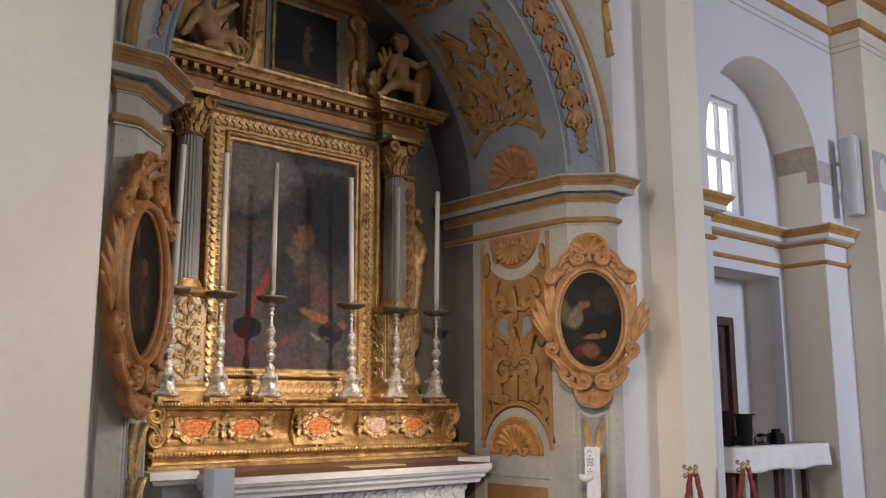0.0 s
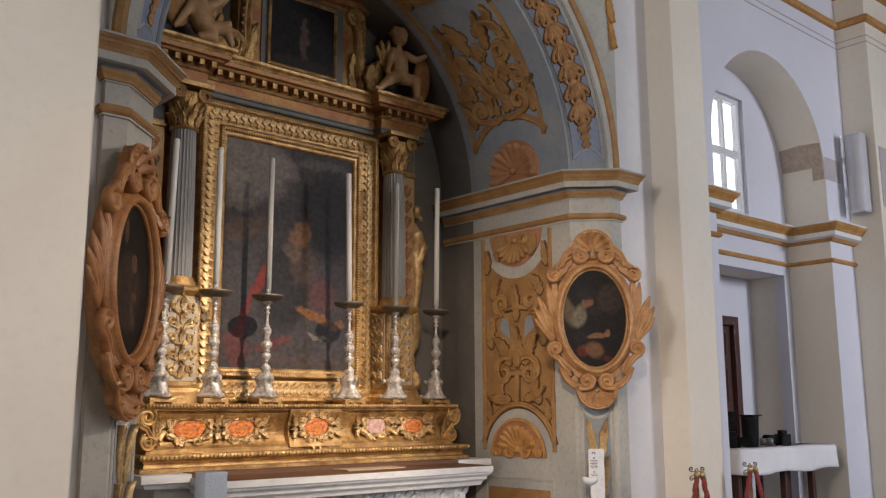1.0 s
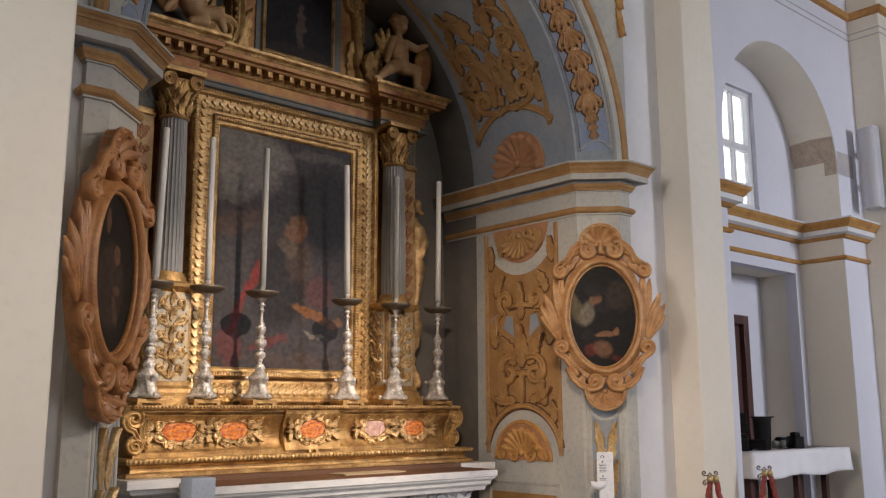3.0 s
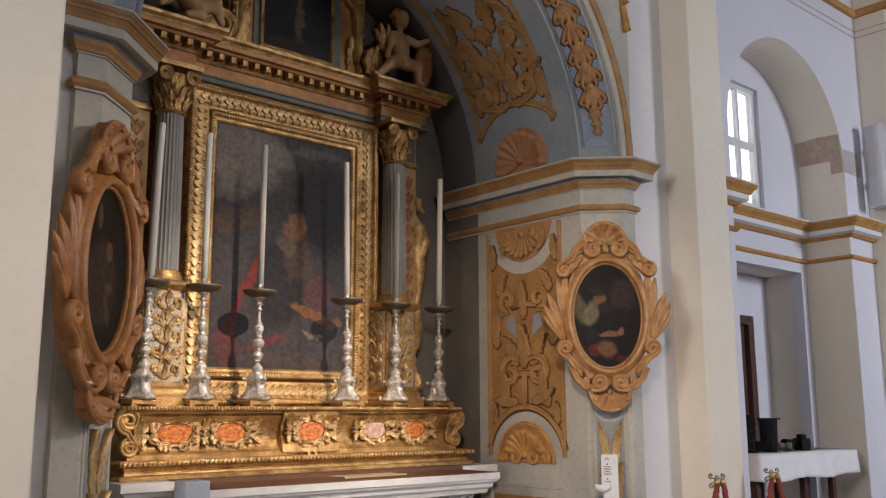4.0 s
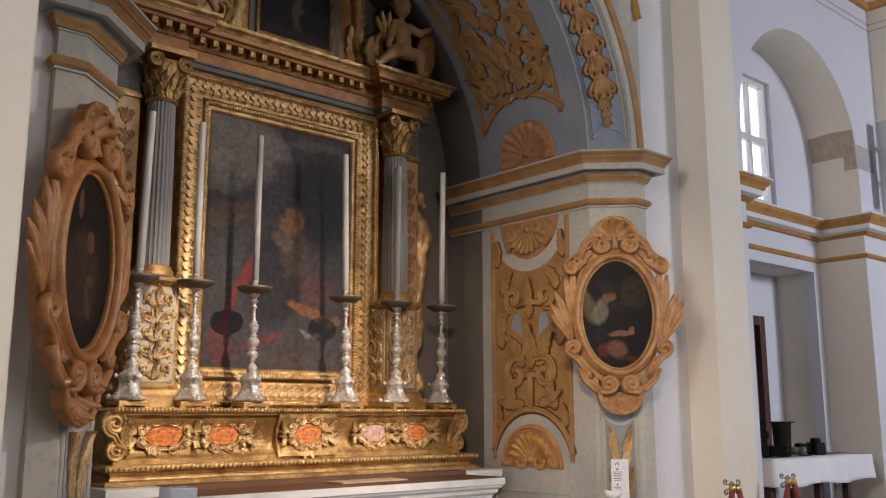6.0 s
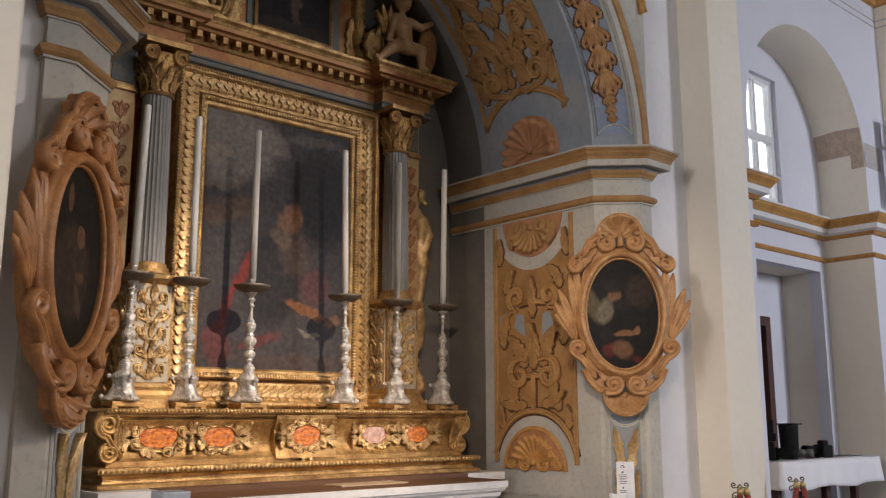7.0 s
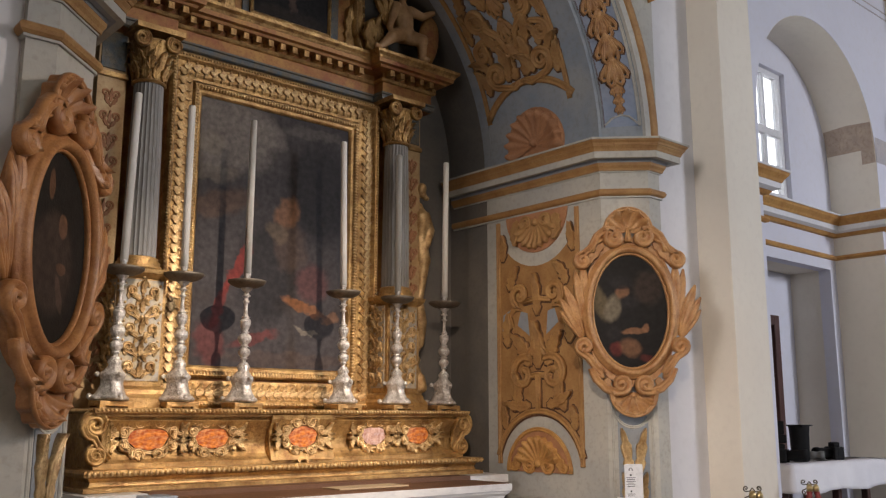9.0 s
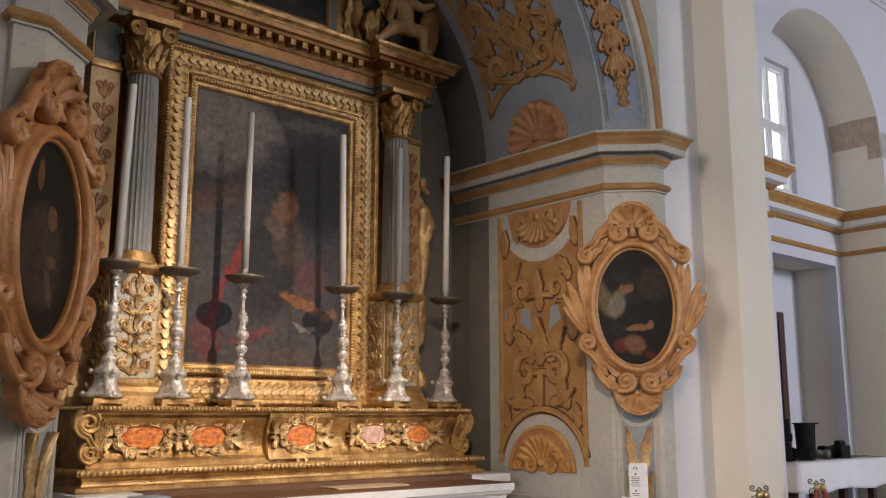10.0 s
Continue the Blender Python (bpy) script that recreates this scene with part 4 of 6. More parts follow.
for left in (False, True):
    bm = bmesh.new()
    tube(bm, [(-0.14, 0.17), (-0.07, 0.235), (0.0, 0.255), (0.07, 0.235), (0.135, 0.17)], 0.010, 1.0)
    part("panel_foot", laid(bm, lambda u, q, w: on_arch(u, R_MID * PI - q if left else q, w)), STONE, archivolt)
    q, sizes = 0.27, [0.08, 0.085, 0.11] + [0.225] * 14
    for k, size in enumerate(sizes):
        if q > R_MID * PI * 0.5 - 0.2:
            break
        bm = bmesh.new()
        husk(bm, -0.004, 0.0, size * 1.12, 0.006)
        rim = bm.copy()
        for vert in rim.verts:
            vert.co = Vector((-0.004 + (vert.co.x + 0.004) * 1.12, vert.co.y * 1.06 + 0.004, 0.0055 + (vert.co.z - 0.006) * 0.05))
        for form, name, mat in ((bm, "bellflower", CARVED), (rim, "bellflower_contour", LINE)):
            for vert in form.verts:
                along_arch = q + size + vert.co.y
                vert.co = on_arch(vert.co.x, R_MID * PI - along_arch if left else along_arch, vert.co.z)
            part(name, form, mat, archivolt, smooth=True)
        q += size * 0.96
# spandrel ornament beside the arch
for s in (1, -1):
    bm = bmesh.new()
    for z, w in ((5.75, 0.16), (5.45, 0.13), (5.18, 0.10), (6.05, 0.2)):
        leaf(bm, 2.42 + (5.9 - z) * 0.06, z + 0.30, -PI / 2 + 0.15, 0.34, w, -0.2, 0.04, 4, 0.003)
    for vert in bm.verts:
        vert.co = Vector((XC + s * vert.co.x, FRONT - vert.co.z, vert.co.y))
    pieces("spandrel_leaf", bm, HONEY, spandrel)


# ---- oval paintings in carved frames ----
def oval_painting(put, label, oil, wood, du=0.0, w0=0.07, size=1.0, cz=2.435):
    ob = thing("oval_painting", label, "painting")
    a, b = 0.29, 0.45

    def at(u, v, w):
        return put(du + size * u, cz + size * v, size * w + w0)

    n = 48
    bm = bmesh.new()
    prism(bm, [((0.385 + 0.025 * math.cos(4 * PI * i / n + PI) * abs(math.sin(2 * PI * i / n))) * math.cos(2 * PI * i / n), 0.60 * math.sin(2 * PI * i / n)) for i in range(n)], -0.07, 0.021)
    part("back_plate", laid(bm, at), wood, ob)
    rims = (("frame_ring", [(0.018, 0.0), (0.018, 0.060), (0.025, 0.080), (0.040, 0.094), (0.056, 0.090), (0.068, 0.070), (0.075, 0.054), (0.085, 0.050), (0.094, 0.030), (0.097, 0.0)]),
            ("inner_ring", [(0.0, 0.0), (0.0, 0.040), (0.004, 0.052), (0.012, 0.055), (0.018, 0.046), (0.018, 0.0)]))
    for name, prof in rims:
        bm = bmesh.new()
        skin(bm, [[((a + o) * math.cos(2 * PI * i / n), (b + o) * math.sin(2 * PI * i / n), h) for o, h in prof] for i in range(n)], loop=True)
        part(name, laid(bm, at), wood, ob, smooth=True)
    bm = flat_panel([((a + 0.005) * math.cos(2 * PI * i / n), (b + 0.005) * math.sin(2 * PI * i / n)) for i in range(n)], 0.026)
    for vert in bm.verts:
        vert.co = Vector((size * vert.co.x, -w0 - size * vert.co.z, cz + size * vert.co.y))
    canvas = part("canvas", bm, oil, ob, "dark oil painting")
    near, right = put(du, 0, 0), put(du + 1, 0, 0)
    turn = math.atan2(right.y - near.y, right.x - near.x)
    canvas.matrix_basis = Matrix.Translation((near.x, near.y, 0)) @ Matrix.Rotation(turn, 4, "Z")
    # shells at head and foot
    for name, v, r, a0, a1, ribs in (("top_shell", 0.645, 0.175, -0.25, PI + 0.25, 7), ("bottom_shell", -0.65, 0.165, -PI - 0.25, 0.25, 7)):
        bm = bmesh.new()
        shell(bm, 0, v, r, a0, a1, ribs, 0.085, -0.01)
        shell_part = part(name, laid(bm, at), wood, ob, smooth=True)
        bm = bmesh.new()
        tube(bm, arc(0, v, r * 1.04, a0, a1, 20), 0.020, 1.2, lift=0.055)
        part("shell_rim", laid(bm, at), wood, shell_part, smooth=True)
    bm = bmesh.new()
    tube(bm, [(0, 0.56), (0, 0.60), (0, 0.66)], [0.034, 0.026, 0.012], 1.4, lift=0.03)
    part("keystone", laid(bm, at), wood, ob, smooth=True)
    for s in (-1, 1):
        # head: a scroll that rolls in beside the shell and out over the shoulder
        bm = bmesh.new()
        spiral(bm, s * 0.112, 0.590, 0.060, 1.35, PI / 2, -s, 0.038, 1.6, tail=[(s * 0.30, 0.475), (s * 0.285, 0.54), (s * 0.25, 0.605), (s * 0.19, 0.652)], lift=0.03)
        pieces("head_scroll", laid(bm, at), wood, ob)
        bm = bmesh.new()
        spiral(bm, s * 0.372, 0.405, 0.050, 1.35, PI / 2, -s, 0.034, 1.7, tail=[(s * 0.20, 0.590), (s * 0.265, 0.560), (s * 0.315, 0.500)], lift=0.025)
        pieces("shoulder_scroll", laid(bm, at), wood, ob)
        bm = bmesh.new()
        leaf(bm, s * 0.20, 0.56, -PI / 2 + s * 0.75, 0.24, 0.10, -s * 0.35, 0.045, 3, 0.02)
        leaf(bm, s * 0.245, 0.60, -PI / 2 + s * 0.55, 0.20, 0.07, s * 0.5, 0.05, 2, 0.02)
        pieces("shoulder_leaf", laid(bm, at), wood, ob)
        # flank: a spray of long fronds
        bm = bmesh.new()
        for u, v, lean, ln, w, curl in ((0.375, -0.20, 0.30, 0.43, 0.066, -0.10), (0.385, -0.22, 0.42, 0.37, 0.060, -0.16), (0.385, -0.23, 0.54, 0.29, 0.056, -0.2), (0.362, -0.12, 0.16, 0.46, 0.062, 0.02), (0.356, 0.02, 0.05, 0.37, 0.060, 0.05)):
            pts, q, ang = [], Vector((s * u, v)), PI / 2 - s * lean
            for i in range(9):
                pts.append(q.copy())
                q = q + Vector((math.cos(ang), math.sin(ang))) * ln / 8
                ang += s * curl / 8
            tube(bm, pts, [w * 0.62 * r for r in (0.30, 0.55, 0.75, 0.9, 1.0, 1.0, 0.9, 0.62, 0.22)], 1.1, lift=0.012)
        pieces("frond", laid(bm, at), wood, ob)
        # foot: volutes at the hips, drops along the ring, curls over the shell
        bm = bmesh.new()
        spiral(bm, s * 0.375, -0.285, 0.052, 1.35, -PI / 2 + s * 0.6, s, 0.034, 1.7, tail=[(s * 0.235, -0.50), (s * 0.29, -0.445), (s * 0.345, -0.37)], lift=0.025)
        pieces("hip_scroll", laid(bm, at), wood, ob)
        bm = bmesh.new()
        spiral(bm, s * 0.092, -0.585, 0.052, 1.35, -PI / 2, -s, 0.037, 1.6, tail=[(s * 0.325, -0.455), (s * 0.285, -0.545), (s * 0.215, -0.615), (s * 0.15, -0.640)], lift=0.03)
        pieces("foot_scroll", laid(bm, at), wood, ob)
        bm = bmesh.new()
        leaf(bm, s * 0.315, -0.36, -PI / 2 - s * 0.25, 0.20, 0.09, -s * 0.4, 0.05, 3, 0.02)
        leaf(bm, s * 0.20, -0.53, -PI / 2 + s * 0.1, 0.12, 0.08, -s * 0.6, 0.05, 2, 0.02)
        pieces("foot_leaf", laid(bm, at), wood, ob)
    return ob


def blob(cx, cy, rx, ry, n=14, wob=0.15, seed=0):
    rnd = random.Random(seed)
    return [(cx + rx * math.cos(2 * PI * i / n) * (1 + wob * (rnd.random() - 0.5)), cy + ry * math.sin(2 * PI * i / n) * (1 + wob * (rnd.random() - 0.5))) for i in range(n)]


oval_painting(on_cant, "dark oval painting in a carved honey-coloured frame with shells", OVAL_OIL_A, CARVED)
oval_painting(on_cant_left, "dark oval painting in a carved reddish-brown frame with shells", OVAL_OIL_B, REDCARVED, -0.21, 0.05, 1.0, 2.375)

# ---- the marble altar ----
def slab(name, x0, x1, y0, y1, z, parent, prof):
    bm = bmesh.new()
    cornice(bm, [(x1, y1), (x1, y0), (x0, y0), (x0, y1)], prof)
    box(bm, x0, y0, prof[0][1], x1, y1, prof[-1][1])
    return part(name, bm, MARBLE, parent)


altar = thing("altar", "white veined marble altar table with carved front", "altar")
edge = [(0, 0.93), (0.02, 0.935), (0.03, 0.965), (0.055, 0.985), (0.06, 1.01), (0.085, 1.03), (0.09, 1.045), (0.10, 1.05), (0.10, 1.10), (0, 1.10)]
slab("table_slab", 3.42, 5.90, 6.30, 6.78, 1.10, altar, edge)
slab("rear_slab", 3.04, 6.36, 6.80, 7.60, 1.13, altar, [(0, 1.02), (0.05, 1.03), (0.07, 1.06), (0.10, 1.07), (0.10, 1.13), (0, 1.13)])
part("body", boxes((3.5, 6.38, 0.30, 5.82, 6.80, 0.93), (3.12, 6.88, 0.30, 6.28, 7.6, 1.02)), MARBLE, altar)
bm = bmesh.new()
cornice(bm, [(5.82, 6.8), (5.82, 6.38), (3.5, 6.38), (3.5, 6.8)], [(0, 0.74), (0.05, 0.75), (0.06, 0.77), (0, 0.785)])
part("lower_moulding", bm, MARBLE, altar)
bm = bmesh.new()
for i in range(14):
    u = 3.58 + i * 0.165
    s = 1 if i % 2 else -1
    spiral(bm, u, 0.855, 0.05, 1.3, PI / 2, s, 0.016, 1.2)
    leaf(bm, u + 0.03, 0.84, s * 0.5, 0.14, 0.06, s * 0.8, 0.02, 3)
for vert in bm.verts:
    vert.co = Vector((vert.co.x, 6.38 - vert.co.z, vert.co.y))
part("carved_frieze", bm, MARBLE, altar, smooth=True)
tagged(part("altar_cover", boxes((3.335, 6.215, 1.10, 5.985, 6.695, 1.106), (3.335, 6.689, 1.10, 6.02, 6.698, 1.1365), (3.335, 6.698, 1.1305, 6.02, 6.86, 1.1365)), material("brown_cover", (0.13, 0.06, 0.028), (0.095, 0.042, 0.02), 0.6, scale=3, fine=60, bump=0.1)), "brown cover spread on the altar table", "cover")
tagged(part("altar_card", boxes((4.55, 6.40, 1.107, 5.15, 6.62, 1.118), bevel=0.003), material("beige_card", (0.42, 0.32, 0.2), (0.36, 0.27, 0.17), 0.6)), "thin beige slab lying on the altar cover", "slab")

# ---- the gilded gradine ----
gradine = thing("gradine", "gilded carved altar shelf with inlaid orange stones", "altar shelf")
GX0, GX1 = 3.10, 6.24


def run(bm, x0, x1, prof):
    """A section of (y, z) drawn along x."""
    skin(bm, [[(x, y, z) for y, z in prof] for x in (x0, x1)])


bm = bmesh.new()
cornice(bm, [(6.27, 7.6), (6.27, 6.92), (3.05, 6.92), (3.05, 7.6)], [(-0.01, 1.134), (0.056, 1.134), (0.056, 1.162), (0.012, 1.170), (0.002, 1.195), (0.016, 1.218), (0.056, 1.232), (0.062, 1.250), (0.052, 1.266), (-0.01, 1.268)])
box(bm, 3.06, 6.93, 1.1345, 6.26, 7.6, 1.2675)
part("base_step", bm, GOLD, gradine)
places = along((3.0, 6.860, 1.246), (6.32, 6.860, 1.246), 0.036)
bm = bmesh.new()
bmesh.ops.create_icosphere(bm, subdivisions=1, radius=0.016, matrix=Matrix.Diagonal((0.9, 1.3, 0.9, 1)))
stamped("base_beading", bm, places, PALEGOLD, gradine)
bm = bmesh.new()
curve = [(7.02 + 0.07 * math.sin(PI * (i / 12) ** 0.8), 1.30 + 0.27 * i / 12) for i in range(13)]
run(bm, GX0, GX1, [(7.6, 1.266), (7.02, 1.266), (7.02, 1.30)] + curve + [(7.04, 1.585), (7.01, 1.60), (7.01, 1.612), (7.6, 1.612)])
part("concave_body", bm, GOLD, gradine)
bm = bmesh.new()
cornice(bm, [(6.24, 7.6), (6.24, 7.0), (3.10, 7.0), (3.10, 7.6)], [(-0.01, 1.612), (0.01, 1.612), (0.03, 1.622), (0.035, 1.648), (-0.01, 1.652)])
box(bm, 3.10, 7.0, 1.613, 6.24, 7.6, 1.651)
part("shelf", bm, GOLD, gradine)
bm = bmesh.new()
bmesh.ops.create_icosphere(bm, subdivisions=1, radius=0.0125)
stamped("shelf_beading", bm, along((3.08, 6.968, 1.635), (6.26, 6.968, 1.635), 0.028) + along((3.066, 6.98, 1.635), (3.066, 7.55, 1.635), 0.028), PALEGOLD, gradine)
bm = bmesh.new()
run(bm, 4.36, 4.90, [(7.1, 1.29), (6.985, 1.29), (7.0, 1.33), (7.03, 1.42), (7.03, 1.50), (6.99, 1.58), (6.985, 1.61), (7.1, 1.61)])
part("centre_block", bm, GOLD, gradine)
for x, w, stone in ((3.47, 0.19, JASPER), (3.93, 0.17, JASPER), (4.63, 0.17, JASPER), (5.32, 0.16, PINKSTONE), (5.77, 0.16, JASPER)):
    y0 = 7.02 if abs(x - 4.63) < 0.1 else 7.075
    med = new("medallion")
    med.parent, med.location = gradine, (x, y0, 1.455)
    bm = bmesh.new()
    prism(bm, blob(0, 0, w * 0.72, 0.074, 20, 0.2, int(x * 100)), 0, 0.020)
    for vert in bm.verts:
        vert.co = Vector((vert.co.x, -vert.co.z, vert.co.y))
    part("stone_inlay", bm, stone, med, "polished orange stone")
    bm = bmesh.new()
    for i in range(8):
        t = 2 * PI * (i + 0.5) / 8
        k = 1 if i % 2 else -1
        u, v = w * 0.98 * math.cos(t), 0.112 * math.sin(t)
        back = t - k * 0.42
        spiral(bm, u, v, 0.034, 1.3, t + k * PI / 2, k, 0.013, 1.7, tail=[(w * 0.95 * math.cos(back), 0.105 * math.sin(back)), (w * 1.12 * math.cos(t - k * 0.2), 0.13 * math.sin(t - k * 0.2))], lift=0.012)
        leaf(bm, w * 1.12 * math.cos(t + k * 0.1), 0.128 * math.sin(t + k * 0.1), t + k * 1.1, 0.085, 0.042, -k * 1.1, 0.026, 3, 0.012)
    rnd = random.Random(int(x * 31))
    for i in range(18):
        t = 2 * PI * (i + rnd.uniform(-0.3, 0.3)) / 18
        k = rnd.uniform(0.7, 1.5)
        leaf(bm, w * 0.78 * math.cos(t), 0.086 * math.sin(t), t + rnd.uniform(-1.1, 1.1), 0.055 * k, 0.028 * k, rnd.choice((-1.2, 1.2)), 0.024, 2, 0.016)
    for s in (-1, 1):
        leaf(bm, s * w * 1.05, 0.02, (0.5 if s > 0 else PI - 0.5), 0.11, 0.05, s * 0.9, 0.03, 3, 0.01)
        leaf(bm, s * w * 1.05, -0.02, (-0.5 if s > 0 else PI + 0.5), 0.10, 0.05, -s * 0.9, 0.03, 3, 0.01)
    tube(bm, [(p[0], p[1]) for p in blob(0, 0, w * 0.80, 0.092, 24, 0.10)] + [(w * 0.80, 0.0)], 0.012, 1.2, lift=0.012)
    for vert in bm.verts:
        vert.co = Vector((vert.co.x, -vert.co.z, vert.co.y))
    pieces("carved_leaf", bm, PALEGOLD, med)
for x, s in ((3.10, -1), (6.24, 1)):
    bm = bmesh.new()
    spiral(bm, 0.0, 0.09, 0.085, 1.5, -PI / 2, s, 0.03, 1.6, tail=[(-s * 0.10, -0.13), (-s * 0.03, -0.05)])
    spiral(bm, -s * 0.02, -0.10, 0.06, 1.4, PI / 2, -s, 0.026, 1.6)
    leaf(bm, -s * 0.10, -0.12, PI / 2 - s * 0.3, 0.25, 0.1, s * 0.4, 0.04, 4)
    for vert in bm.verts:
        vert.co = Vector((x + vert.co.x, 7.05 - vert.co.z, 1.455 + vert.co.y))
    pieces("end_scroll", bm, GOLD, gradine)


# ---- candlesticks ----
def candlestick():
    ob = thing("candlestick", "tall embossed silver candlestick with a white candle", "candlestick", group="candlesticks on the altar shelf")
    bm = boxes((-0.115, -0.10, 0.012, 0.115, 0.10, 0.046), bevel=0.006)
    for x in (-0.095, 0.095):
        for y in (-0.08, 0.08):
            box(bm, x - 0.02, y - 0.02, 0.0, x + 0.02, y + 0.02, 0.014)
    part("plinth", bm, GOLD, ob, "gilded wooden plinth")

    def tri(a, z):
        k = max(0.0, 1 - z / 0.34)
        return 1 + k * (0.26 * math.cos(3 * (a - PI / 2 * 3)) + 0.05 * math.cos(9 * a + z * 40)) + 0.02 * math.sin(11 * a + z * 90)

    bm = bmesh.new()
    lathe(bm, [(0.0, 0.048), (0.112, 0.05), (0.124, 0.06), (0.118, 0.075), (0.10, 0.085), (0.094, 0.095), (0.084, 0.115), (0.073, 0.14), (0.068, 0.165), (0.070, 0.185), (0.080, 0.205),
               (0.083, 0.22), (0.078, 0.235), (0.060, 0.25), (0.046, 0.268), (0.038, 0.285), (0.046, 0.30), (0.044, 0.315), (0.03, 0.33), (0.0, 0.332)], segs=60, lobes=tri)
    for i in range(3):
        a = PI / 2 * 3 + 2 * PI * i / 3
        for r, z, s in ((0.142, 0.075, 0.02), (0.105, 0.222, 0.018)):
            bmesh.ops.create_icosphere(bm, subdivisions=2, radius=s, matrix=Matrix.Translation((r * math.cos(a), r * math.sin(a), z)))
    part("foot", bm, SILVER, ob, smooth=True)
    bm = bmesh.new()
    rows = [(0.0, 0.325), (0.030, 0.325), (0.034, 0.331), (0.030, 0.337), (0.017, 0.342), (0.016, 0.362), (0.026, 0.366), (0.026, 0.372), (0.018, 0.376), (0.030, 0.386), (0.040, 0.402), (0.043, 0.418), (0.038, 0.434),
            (0.024, 0.446), (0.018, 0.450), (0.030, 0.455), (0.031, 0.462), (0.019, 0.468), (0.034, 0.482), (0.046, 0.500), (0.049, 0.518), (0.044, 0.536), (0.028, 0.550), (0.018, 0.554), (0.030, 0.560), (0.030, 0.567),
            (0.019, 0.572), (0.027, 0.590), (0.037, 0.616), (0.040, 0.640), (0.036, 0.656), (0.022, 0.664), (0.030, 0.670), (0.030, 0.677), (0.018, 0.684), (0.014, 0.710), (0.0125, 0.750), (0.014, 0.782), (0.024, 0.788),
            (0.025, 0.795), (0.015, 0.800), (0.014, 0.825), (0.028, 0.832), (0.029, 0.840), (0.018, 0.846), (0.020, 0.866), (0.034, 0.880), (0.046, 0.896), (0.0, 0.902)]
    lathe(bm, rows, segs=32, lobes=lambda a, z: 1 + (0.09 * abs(math.cos(6 * a)) - 0.05 if 0.38 < z < 0.66 else 0))
    part("stem", bm, SILVER, ob, smooth=True)
    bm = bmesh.new()
    lathe(bm, [(0.0, 0.893), (0.05, 0.894), (0.085, 0.902), (0.118, 0.918), (0.136, 0.934), (0.142, 0.950), (0.134, 0.951), (0.10, 0.935), (0.0, 0.928)], segs=40, lobes=lambda a, z: 1 + 0.018 * math.cos(20 * a))
    part("drip_pan", bm, DISC, ob, "tarnished dark drip pan", smooth=True)
    bm = bmesh.new()
    lathe(bm, [(0.0, 0.92), (0.026, 0.92), (0.022, 0.94), (0.022, 0.985), (0.027, 0.99), (0.027, 1.01), (0.0, 1.01)], segs=20)
    part("socket", bm, SILVER, ob, smooth=True)
    return ob


first = candlestick()
for x, z, lean in ((3.267, 3.86, 1.4), (3.735, 3.83, -0.2), (4.235, 3.86, 0.15), (5.135, 3.82, -1.2), (5.67, 3.86, 0.3), (6.19, 3.89, 0.75)):
    m = pose(x, 7.22, 1.652, 0, lean, random.Random(int(x * 50)).uniform(-12, 12))
    stick = first if x == 3.267 else copy_thing(first, m)
    stick.matrix_basis = m
    bm = bmesh.new()
    lathe(bm, [(0.0, 1.0), (0.0275, 1.0), (0.0255, z - 1.652 - 0.01), (0.022, z - 1.652), (0.006, z - 1.654), (0.0, z - 1.66)], segs=20)
    part("candle", bm, WAX, stick, "tall white wax candle", smooth=True)

# ---- the altarpiece ----
piece = thing("altarpiece", "carved gilded wooden altarpiece with columns and a dark painting", "altarpiece")
part("backboard", boxes((3.12, 7.62, 1.652, 6.14, 7.72, 4.45)), REDGOLD, piece)
PX0, PX1, PZ0, PZ1 = 3.965, 5.405, 1.995, 4.115
canvas = part("canvas", boxes((PX0 - 0.02, 7.60, PZ0 - 0.02, PX1 + 0.02, 7.62, PZ1 + 0.02)), BIG_OIL, piece, "large dark oil painting")
# frames
bm = bmesh.new()
frame_moulding(bm, 3.885, 1.89, 5.485, 4.195, 7.60, [(0, 0), (0, 0.035), (0.015, 0.055), (0.035, 0.05), (0.05, 0.03), (0.075, 0.028), (0.09, 0.012), (0.09, 0)])
part("inner_frame", bm, GOLD, piece)
bm = bmesh.new()
frame_moulding(bm, 3.67, 1.66, 5.68, 4.40, 7.62, [(0, 0), (0, 0.10), (0.02, 0.125), (0.05, 0.115), (0.07, 0.085), (0.16, 0.085), (0.18, 0.075), (0.205, 0.07), (0.205, 0)])
outer_frame = part("outer_frame", bm, GOLD, piece)
egg = bmesh.new()
bmesh.ops.create_icosphere(egg, subdivisions=1, radius=1.0, matrix=Matrix.Diagonal((0.011, 0.026, 0.012, 1)))


def around(x0, z0, x1, z1, y, step):
    out = []
    for a, b in (((x0, y, z0), (x1, y, z0)), ((x1, y, z0), (x1, y, z1)), ((x1, y, z1), (x0, y, z1)), ((x0, y, z1), (x0, y, z0))):
        out += along(a, b, step)
    return out


stamped("inner_gadroon", egg.copy(), around(3.915, 1.92, 5.455, 4.165, 7.553, 0.026), PALEGOLD, piece)
bm = bmesh.new()
bmesh.ops.create_icosphere(bm, subdivisions=1, radius=0.011)
stamped("frame_beading", bm, around(3.70, 1.69, 5.65, 4.37, 7.495, 0.026), PALEGOLD, piece)
bm = bmesh.new()
leaf(bm, -0.03, 0, 0, 0.075, 0.062, 0, 0.014, 3)
leaf(bm, -0.01, 0.012, 0.9, 0.05, 0.028, 0.3, 0.012, 2)
leaf(bm, -0.01, -0.012, -0.9, 0.05, 0.028, -0.3, 0.012, 2)
